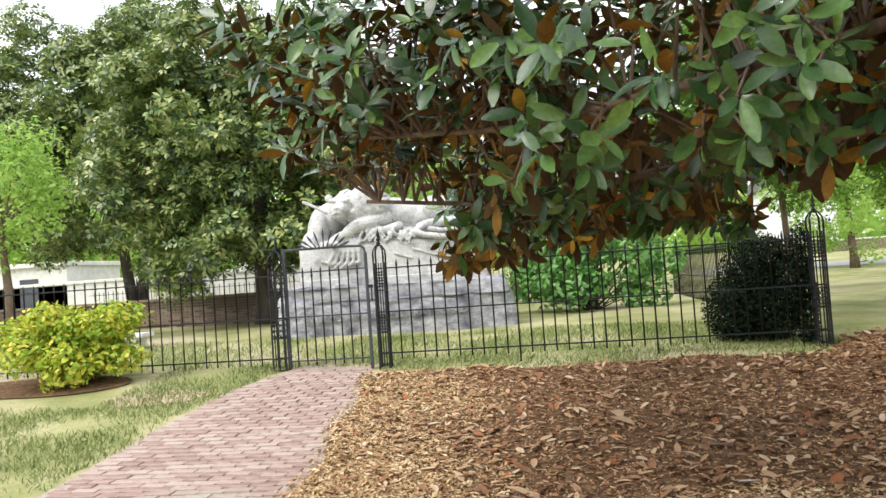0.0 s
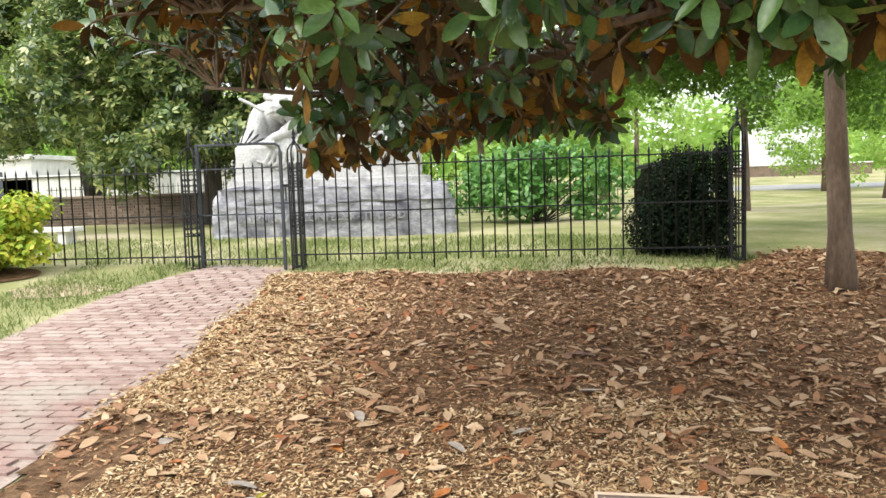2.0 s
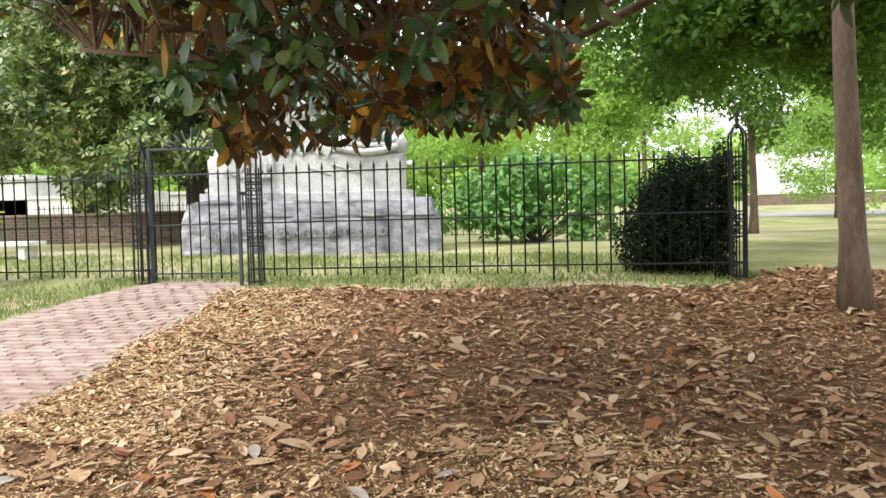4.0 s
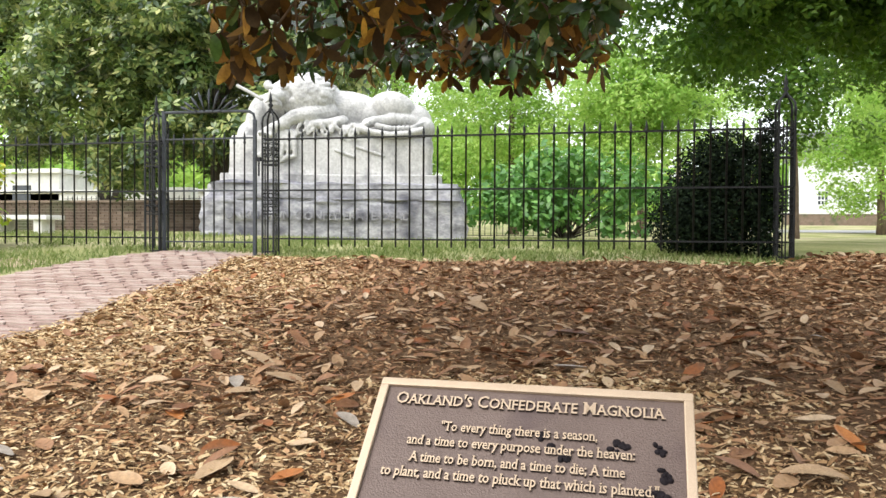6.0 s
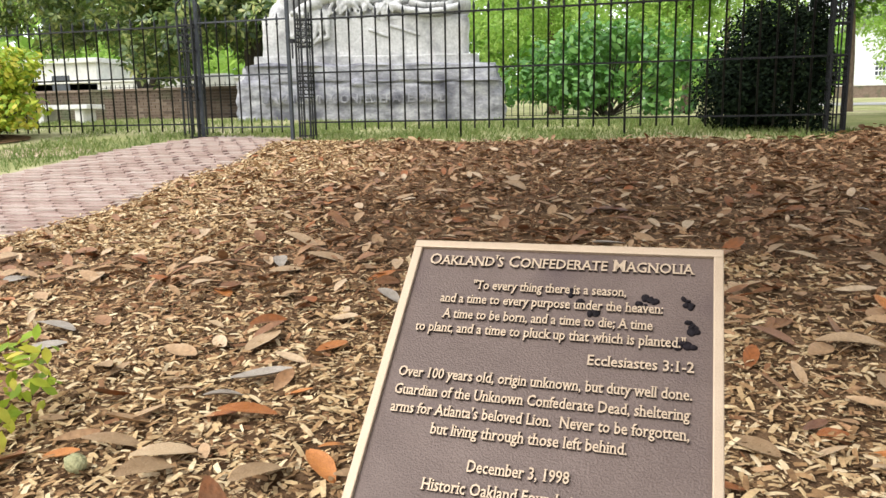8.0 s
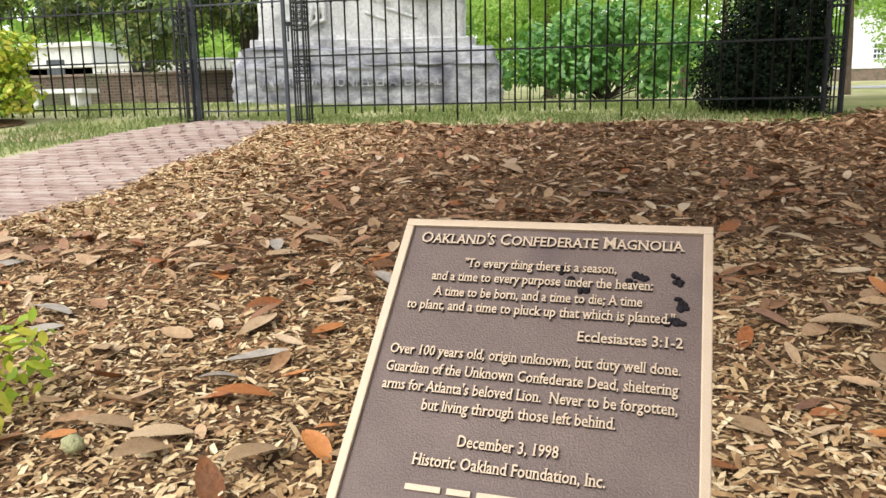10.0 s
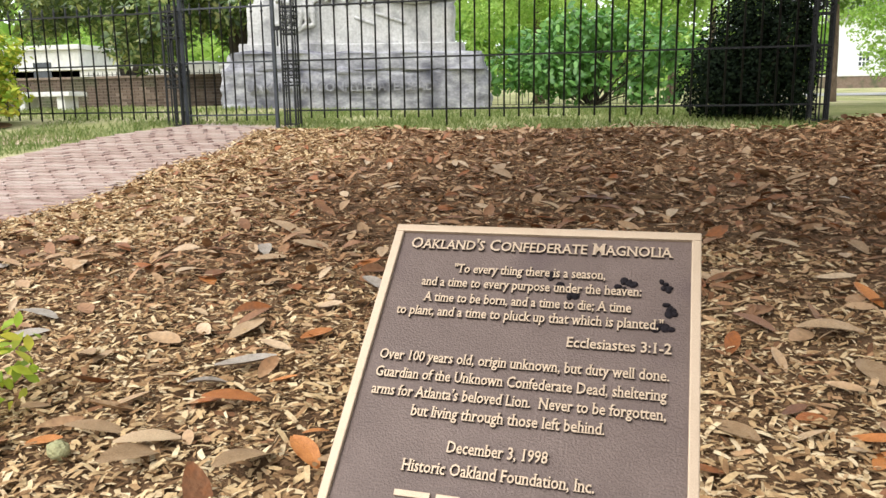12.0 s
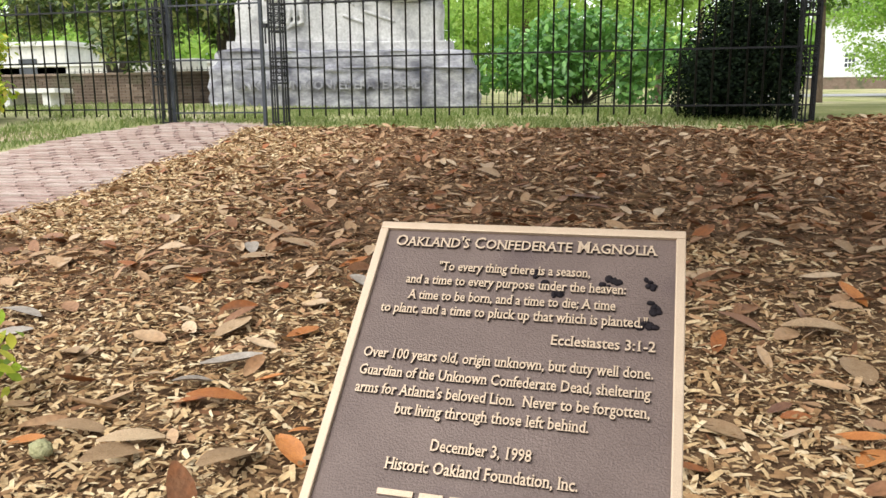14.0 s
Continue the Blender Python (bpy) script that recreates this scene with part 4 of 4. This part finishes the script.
def bed_points(rng, n, x0, x1, y0, y1, share=None):
    out = []
    while len(out) < n:
        x, y = rng.uniform(x0, x1), rng.uniform(y0, y1)
        if share and rng.random() > share(x, y):
            continue
        if in_mulch(x, y) or (rng.random() < 0.10 and in_mulch(x + 0.12, y - 0.12)):
            out.append((x, y, gz(x, y) + 0.022))
    return np.array(out)


CHIP_V = np.array([(-0.5, -0.5, 0), (0.5, -0.42, 0), (0.55, 0.1, 0.35), (0.32, 0.55, 0.1), (-0.38, 0.5, 0.05), (-0.5, 0.05, 0.3)], float) * (0.3, 1, 0.2)
CHIP_F = np.array([(0, 1, 2, 5), (5, 2, 3, 4)])
FLAT_CHIP_V = np.array([(-0.15, -0.5, 0), (0.17, -0.4, 0.05), (0.13, 0.52, 0.07), (-0.13, 0.42, 0)], float)


def chips(name, n, box, size, seed, mat=CHIP, tilt=0.28, share=None, fine=True):
    rng = np.random.default_rng(seed)
    p = bed_points(random.Random(seed), n, *box, share)
    p[:, 2] += rng.uniform(-0.004, 0.012, n)
    sz = size * (0.35 + 1.5 * rng.random(n) ** 2.2)
    v, f = scatter(CHIP_V if fine else FLAT_CHIP_V, CHIP_F if fine else SMALL_F, p, np.tile((0, 0, 1.0), (n, 1)), sz, rng, tilt=tilt)
    return tagged(place(name, quick_mesh(name, v, f, mat)), "shredded brown wood chips strewn over the bed", "mulch", kind="stuff")


chips("wood_chips", 84000, (0.9, 6.0, -7.4, -4.3), 0.0235, 51, CHIP_PALE, share=pale_share)
chips("wood_chips", 50000, (-0.3, 6.0, -4.6, 0.2), 0.03, 53, CHIP_PALE, share=pale_share, fine=False)
chips("wood_chips", 90000, (-0.4, 7.5, -6.3, 1.5), 0.03, 52, share=lambda x, y: 1 - 0.85 * pale_share(x, y), fine=False)
chips("wood_chips", 12000, (-0.2, 8.5, -10.5, -6.3), 0.035, 54, CHIP_PALE)

DRY = [blade(1.0, w, nl=6, curl=c, fold=fo) for w, c, fo in ((0.42, 0.14, 0.4), (0.5, -0.1, 0.25), (0.45, 0.2, 0.15), (0.36, -0.2, 0.5), (0.52, 0.04, 0.2))]


def litter(name, n, box, lo, hi, seed):
    rng, r2 = np.random.default_rng(seed), random.Random(seed)
    V, F, off = [], [], 0
    p = bed_points(r2, n, *box)
    for k in range(5):
        pk = p[k::5] + (0, 0, 0.012)
        v0, f0, _ = DRY[k]
        half = len(v0) // 2
        v0, f0 = v0[:half] - (0, 0.5, v0[:half, 2].min()), f0[: len(f0) // 2]
        v, f = scatter(v0, f0, pk, np.tile((0, 0, 1.0), (len(pk), 1)), rng.uniform(lo, hi, len(pk)), rng, tilt=0.22)
        V.append(v)
        F.append(f + off)
        off += len(v)
    me = quick_mesh(name, np.concatenate(V), np.concatenate(F), DRYLEAF, smooth=True)
    return tagged(place(name, me), "dry brown magnolia leaves scattered over the mulch", "leaf litter", kind="stuff")


litter("leaf_litter", 2900, (-0.1, 8.0, -5.2, 1.0), 0.04, 0.125, 61)
litter("leaf_litter", 260, (0.3, 6.0, -7.6, -5.0), 0.05, 0.13, 62)
litter("leaf_litter", 400, (0.3, 8.0, -11.0, -7.4), 0.07, 0.17, 63)

fallen = []
for k in range(5):
    v, f, _ = DRY[k]
    h = len(v) // 2
    v = v.copy()
    v[:, 2] -= v[:, 2].min()
    v[:, 1] -= 0.5
    fallen.append(quick_mesh("fallen_leaf", v, f, DRYLEAF, smooth=True))
LEAF_TAN = material("tan_leaf", [(0.1, (0.26, 0.16, 0.08)), (0.45, (0.4, 0.27, 0.155)), (0.9, (0.54, 0.4, 0.25))], 5, 0.6, rand=0.5, fine=40, spec=0.3)
LEAF_GREY = material("bleached_leaf", [(0.2, (0.24, 0.2, 0.16)), (0.8, (0.5, 0.45, 0.39))], 6, 0.7, rand=0.3, fine=50, spec=0.3)
LEAF_RUST = material("rust_leaf", [(0.2, (0.3, 0.09, 0.02)), (0.8, (0.55, 0.22, 0.06))], 6, 0.55, rand=0.4, fine=50)
LEAF_UMBER = material("umber_leaf", [(0.2, (0.13, 0.055, 0.03)), (0.8, (0.3, 0.15, 0.08))], 6, 0.6, rand=0.4, fine=50)
DRY_KINDS = [(LEAF_TAN, "dry tan magnolia leaf lying on the mulch"), (LEAF_GREY, "bleached grey magnolia leaf lying on the mulch"),
             (LEAF_RUST, "curled rust-orange magnolia leaf lying on the mulch"), (LEAF_UMBER, "dark brown magnolia leaf lying on the mulch")]
single = []
for mat, _ in DRY_KINDS:
    kinds = []
    for me in fallen:
        kinds.append(me.copy())
        kinds[-1].materials[0] = mat
    single.append(kinds)
rng = random.Random(91)
CHOSEN = [(2.81, -6.35, -12, 0.165, 0), (2.57, -6.31, -60, 0.129, 0), (2.58, -6.38, -17, 0.152, 0), (2.43, -6.29, -59, 0.125, 0), (2.34, -6.34, -53, 0.072, 2), (2.56, -5.88, -62, 0.155, 1), (2.53, -6.01, -54, 0.098, 1), (2.57, -6.11, -97, 0.113, 2), (2.70, -5.95, -63, 0.068, 2), (2.89, -6.19, -59, 0.055, 2), (2.43, -5.62, -7, 0.162, 0), (3.74, -5.98, -133, 0.127, 0), (4.07, -5.32, -91, 0.176, 0), (3.87, -5.29, -127, 0.134, 3), (4.02, -6.05, -41, 0.108, 2), (3.88, -5.86, -45, 0.079, 3), (1.92, -4.30, -109, 0.230, 0), (2.16, -4.53, -96, 0.195, 0), (1.59, -5.12, -61, 0.105, 0), (2.42, -5.99, -53, 0.073, 0), (2.08, -4.76, -49, 0.140, 0), (3.30, -3.38, -112, 0.230, 3), (2.68, -2.73, -127, 0.211, 0), (2.64, -2.53, -163, 0.230, 0), (3.82, -4.89, -104, 0.084, 2), (4.23, -2.70, -38, 0.230, 0), (4.44, -2.81, -44, 0.217, 0), (2.51, -4.80, -42, 0.125, 2), (1.69, -5.62, -96, 0.164, 1), (2.35, -5.94, -15, 0.063, 0), (3.72, -4.88, -159, 0.137, 0), (4.11, -5.59, -173, 0.153, 0)]
for x, y, rz, s, kind in CHOSEN + [(rng.uniform(0.9, 5.4), rng.uniform(-6.4, -3.0), rng.uniform(0, 360), rng.uniform(0.06, 0.15), rng.choice((0, 0, 0, 0, 0, 0, 1, 2, 2, 3))) for _ in range(110)]:
    lf = place("fallen_leaf", single[kind][rng.randrange(5)], m=pose(x, y, gz(x, y) + 0.03, rng.uniform(-9, 9), rng.uniform(-9, 9), rz) @ Matrix.Scale(s, 4))
    tagged(lf, DRY_KINDS[kind][1], "leaf", "fallen leaves on the mulch")

# seed pod beside the golden plant
bm = bmesh.new()
bmesh.ops.create_icosphere(bm, subdivisions=3, radius=0.02)
for v in bm.verts:
    v.co *= 1 + 0.14 * noise.noise(v.co * 160)
    v.co.y *= 1.35
me = bpy.data.meshes.new("seed_pod")
bm.to_mesh(me)
bm.free()
me.materials.append(material("seed_pod", [(0.3, (0.22, 0.22, 0.1)), (0.7, (0.42, 0.4, 0.22))], 60, 0.8, fine=200))
tagged(place("seed_pod", me, m=pose(2.42, -6.39, gz(2.42, -6.39) + 0.045, 0, 0, 70)), "green-brown knobbly magnolia seed pod on the mulch", "seed pod")


# ---------------------------------------------------------------- lawn blades
def lawn(name, n, test, box, h, seed):
    rng, r2 = np.random.default_rng(seed), random.Random(seed)
    pts = []
    while len(pts) < n:
        x, y = r2.uniform(box[0], box[1]), r2.uniform(box[2], box[3])
        if test(x, y) and noise.noise(Vector((x * 1.1, y * 1.1, seed))) > r2.uniform(-0.55, 0.25):
            pts.append((x, y, gz(x, y)))
    p = np.array(pts)
    bv = np.array([(-0.08, 0, 0), (0.08, 0, 0), (0.05, 0.25, 0.6), (-0.02, 0.6, 1.0)], float)
    bf = np.array([(0, 1, 2, 3)])
    v, f = scatter(bv, bf, p, np.tile((0, 0, 1.0), (n, 1)), h * rng.uniform(0.5, 1.4, n), rng, tilt=0.25)
    return tagged(place(name, quick_mesh(name, v, f, BLADE)), "short patchy lawn grass", "grass", kind="stuff")


def left_lawn(x, y):
    return x < path_left(y) - 0.02 + 0.08 * math.sin(4 * y) and not (x < -2.9 and y > -1.6)


lawn("grass", 24000, left_lawn, (-6.5, -1.1, -6.5, 0.3), 0.05, 71)
lawn("grass", 17000, lambda x, y: not in_mulch(x, y) and not (x < 0 and y < 0.1), (-1.2, 5.3, -0.7, 3.0), 0.05, 72)
lawn("grass", 9000, lambda x, y: True, (-9, -1.2, 0.1, 3.0), 0.05, 73)


# ---------------------------------------------------------------- surroundings
b = Build()
for i in range(40):
    w = i / 39
    b.v.append((-4.3 + 1.2 * math.cos(w * 6.283), -0.6 + 0.55 * math.sin(w * 6.283), 0.0))
b.v = [(x, y, gz(x, y) + 0.015) for x, y, _ in b.v]
b.f.append(tuple(range(40)))
b.m.append(0)
tagged(b.ob("shrub_bed", MULCH), "mulched bed under the golden shrub", "mulch", kind="structure")

for cx, cy, ra, rb, sd in ((-0.75, 0.12, 0.75, 0.32, 1), (-2.35, -1.25, 0.6, 0.28, 2)):
    bp = [(cx + ra * (1 + 0.3 * noise.noise(Vector((math.cos(i * 0.157) * 1.5, math.sin(i * 0.157) * 1.5, sd)))) * math.cos(i * 0.157),
           cy + rb * (1 + 0.3 * noise.noise(Vector((math.cos(i * 0.157) * 1.5, math.sin(i * 0.157) * 1.5, sd + 4)))) * math.sin(i * 0.157)) for i in range(40)]
    b = Build()
    b.add([(cx, cy, gz(cx, cy) + 0.006)] + [(x, y, gz(x, y) + 0.006) for x, y in bp], [(0, 1 + i, 1 + (i + 1) % 40) for i in range(40)])
    tagged(b.ob("bare_soil", SOIL, smooth=True), "bare sandy soil worn through the lawn", "soil", kind="structure")

wall = new("brick_wall")
tagged(wall, "low mossy red-brick retaining wall behind the fence", "wall", kind="structure")
WX0, WX1, WY, WH = -15.0, -2.7, 9.0, 1.0
Build().box(WX0, WX1, WY + 0.02, WY + 0.32, -0.1, WH).ob("core", MORTAR, wall)
Build().box(WX0, WX1 + 0.05, WY - 0.04, WY + 0.38, WH, WH + 0.06, bevel=0.01).ob("coping", WALL_BRICK, wall)
bme = Build().box(0, 0.205, 0, 0.1, 0, 0.062).mesh("brick", WALL_BRICK)
rest = Build()
cnt = 0
for r in range(14):
    for c in range(56):
        x = WX0 + 0.22 * c + (0.11 if r % 2 else 0)
        if x + 0.2 > WX1:
            continue
        z = 0.02 + r * 0.07
        if x > -9.0 and cnt < 290:
            place("brick", bme, wall, m=pose(x, WY, z))
            cnt += 1
        else:
            rest.box(x, x + 0.205, WY, WY + 0.1, z, z + 0.062)
tagged(rest.ob("brickwork", WALL_BRICK, wall), kind="stuff")
terrace = Build()
terrace.box(WX0, WX1, WY + 0.32, 26, -0.1, WH - 0.03)
tagged(terrace.ob("raised_lawn", GRASS), "raised grass terrace behind the brick wall", "lawn", kind="structure")

bench = thing("stone_bench", "low white marble bench on two block legs by the fence", "bench", (-5.28, 2.6, gz(-5.28, 2.6)))
Build().box(-0.56, 0.56, -0.2, 0.2, 0.20, 0.27, bevel=0.012).ob("seat", STONE_PALE, bench)
for x in (-0.36, 0.36):
    Build().box(x - 0.07, x + 0.07, -0.15, 0.15, -0.02, 0.20, bevel=0.008).ob("leg", STONE_PALE, bench)


def tomb(x, y, z, w, h, d, label):
    t = thing("grave_marker", label, "grave marker", (x, y, z), "white grave markers")
    Build().box(-w / 2 - 0.08, w / 2 + 0.08, -d / 2 - 0.08, d / 2 + 0.08, -0.05, 0.16, bevel=0.02).ob("base", STONE_PALE, t)
    Build().box(-w / 2, w / 2, -d / 2, d / 2, 0.16, h, bevel=0.03).ob("stone", STONE_PALE, t)
    return t


for x, y, w, h in [(-13.5, 19, 3.2, 1.0), (-17, 23, 2.6, 1.4), (-10.6, 22, 1.8, 0.9), (-8.0, 24, 1.2, 1.1), (-20.5, 25, 3.0, 1.2), (-12.5, 25, 1.5, 1.6)]:
    tomb(x, y, WH - 0.03 if y < 26 and x > -15 else 0.0, w, h, 0.6, "white marble grave marker on the raised lawn")

vault = thing("vault_wall", "long low white marble enclosure wall behind the trees", "wall", (-15, 21, WH - 0.05))
Build().box(-9, 7.5, 0, 0.4, -0.05, 0.95, bevel=0.02).ob("wall_body", STONE_PALE, vault)
Build().box(-9.1, 7.6, -0.08, 0.48, 0.95, 1.08, bevel=0.02).ob("coping", STONE_PALE, vault)

tombhouse = thing("mausoleum", "white marble mausoleum with a dark doorway beyond the brick wall", "mausoleum", (-22.4, 21, 0.0))
Build().box(-3.2, 3.0, 0, 4.0, -0.1, 2.75, bevel=0.02).ob("wall_body", STONE_PALE, tombhouse)
Build().box(-3.35, 3.15, -0.15, 4.15, 2.75, 2.95, bevel=0.03).ob("cornice", STONE_PALE, tombhouse)
Build().box(0.7, 1.6, -0.03, 0.02, 0.9, 2.25).ob("door", DARK_GLASS, tombhouse, "dark metal door")

house = thing("house", "white clapboard house on a brick base beyond the lawn", "house", (22.0, 58, gz(22, 58)))
Build().box(-2.8, 1.9, 0, 8, 0.55, 5.5).ob("wall", WHITE, house)
Build().box(-2.85, 1.95, -0.05, 8.05, -0.1, 0.55).ob("foundation", WALL_BRICK, house, "red brick base")
for k in range(23):
    Build().box(-2.82, 1.92, -0.03, 0.0, 0.58 + k * 0.208, 0.58 + k * 0.208 + 0.19).ob("clapboard", WHITE, house)
b = Build()
b.add([(-3.2, -0.5, 5.45), (2.3, -0.5, 5.45), (2.3, 8.5, 5.45), (-3.2, 8.5, 5.45), (-3.2, 4, 7.8), (2.3, 4, 7.8)], [(0, 1, 5, 4), (2, 3, 4, 5), (1, 2, 5), (3, 0, 4), (0, 3, 2, 1)])
b.ob("roof", ROOF, house)
for wx in (-2.0, -0.5, 1.0):
    for wz in (1.5,):
        fr = Build().box(wx - 0.38, wx + 0.38, -0.10, -0.03, wz, wz + 1.05).ob("window", DARK_GLASS, house)
        g = Build()
        for dx in (-0.39, -0.13, 0.11, 0.37):
            g.box(wx + dx - 0.02, wx + dx + 0.03, -0.13, -0.10, wz - 0.05, wz + 1.1)
        for dz in (-0.04, 0.33, 0.68, 1.03):
            g.box(wx - 0.41, wx + 0.41, -0.135, -0.105, wz + dz - 0.03, wz + dz + 0.05)
        g.ob("window_frame", WHITE, fr)
low = thing("garden_wall", "low red-brick garden wall in front of the white house", "wall", (20.0, 48, gz(20, 48)))
Build().box(-5.0, 4.0, 0, 0.3, -0.1, 0.75).ob("wall_body", WALL_BRICK, low)
Build().box(-5.05, 4.05, -0.05, 0.35, 0.75, 0.85, bevel=0.02).ob("coping", STONE_PALE, low)

rd = sheet("road", np.concatenate([np.arange(8, 40, 1.5), np.arange(40, 200, 20)]), np.array([26.0, 28.0, 30.0, 31.5]), 0.02, ASPHALT)
tagged(place("road", rd), "pale worn asphalt cemetery road across the lawn", "road", kind="structure")

# distant woods all round
rng = random.Random(5)
cl = []
for k in range(300):
    a = rng.uniform(-1.25, 1.25)
    d = rng.uniform(70, 110)
    s = rng.uniform(3.0, 6.0)
    cl.append((d * math.sin(a), d * math.cos(a), rng.uniform(1.0, 11.0) * (0.6 if a > 0.05 and a < 0.5 else 1), s, s, s * 0.8))
tagged(place("distant_woods", crown_mesh("distant_woods", cl, 0.9, 1.35, LEAF_BRIGHT, 5, "small")), "distant light green woodland round the grounds", "woodland", kind="stuff")

# ---------------------------------------------------------------- brick path
bed = np.arange(-9.0, 0.41, 0.15)
pv, pf = [], []
for i, y in enumerate(bed):
    for k in range(9):
        x = path_left(min(y, 0)) - 0.03 + (path_right(min(y, 0)) - path_left(min(y, 0)) + 0.06) * k / 8
        pv.append((x, y, gz(x, y) + 0.008))
    if i:
        for k in range(8):
            a = (i - 1) * 9 + k
            pf.append((a, a + 1, a + 10, a + 9))
path = place("brick_path", quick_mesh("brick_path", np.array(pv), np.array(pf), SAND, smooth=True))
tagged(path, "worn red-brick path with sandy joints leading to the gate", "path", kind="structure")
paver = Build().box(-0.098, 0.098, -0.047, 0.047, -0.03, 0.012, bevel=0.004).mesh("brick", BRICK)
paver2 = Build().box(-0.098, 0.098, -0.0465, 0.047, -0.03, 0.010, bevel=0.007).mesh("brick", BRICK)
rng = random.Random(17)
rest, cnt, row = Build(), 0, 0
y = -0.1
while y > -7.0:
    x0, x1 = path_left(y) + rng.uniform(-0.03, 0.02), path_right(y) - 0.02
    x = x0 + (0.1 if row % 2 else 0.0) + 0.1
    while x < x1 - 0.04:
        ang = 8 + 6 * math.sin(y)
        z = gz(x, y) + 0.008 + rng.uniform(-0.004, 0.005)
        m = pose(x, y + 0.02 * math.sin(x * 2), z, rng.uniform(-1.2, 1.2), rng.uniform(-1.2, 1.2), rng.uniform(-3, 3))
        if y > -4.6 and cnt < 300:
            place("brick", rng.choice((paver, paver2)), path, m=m)
            cnt += 1
        else:
            rest.add([m @ Vector(p) for p in [(sx * 0.098, sy * 0.047, sz) for sx in (-1, 1) for sy in (-1, 1) for sz in (-0.03, 0.012)]],
                     [(0, 1, 3, 2), (4, 6, 7, 5), (0, 4, 5, 1), (2, 3, 7, 6), (0, 2, 6, 4), (1, 5, 7, 3)])
        x += 0.204
    y -= 0.101
    row += 1
tagged(rest.ob("brickwork", BRICK, path), kind="stuff")
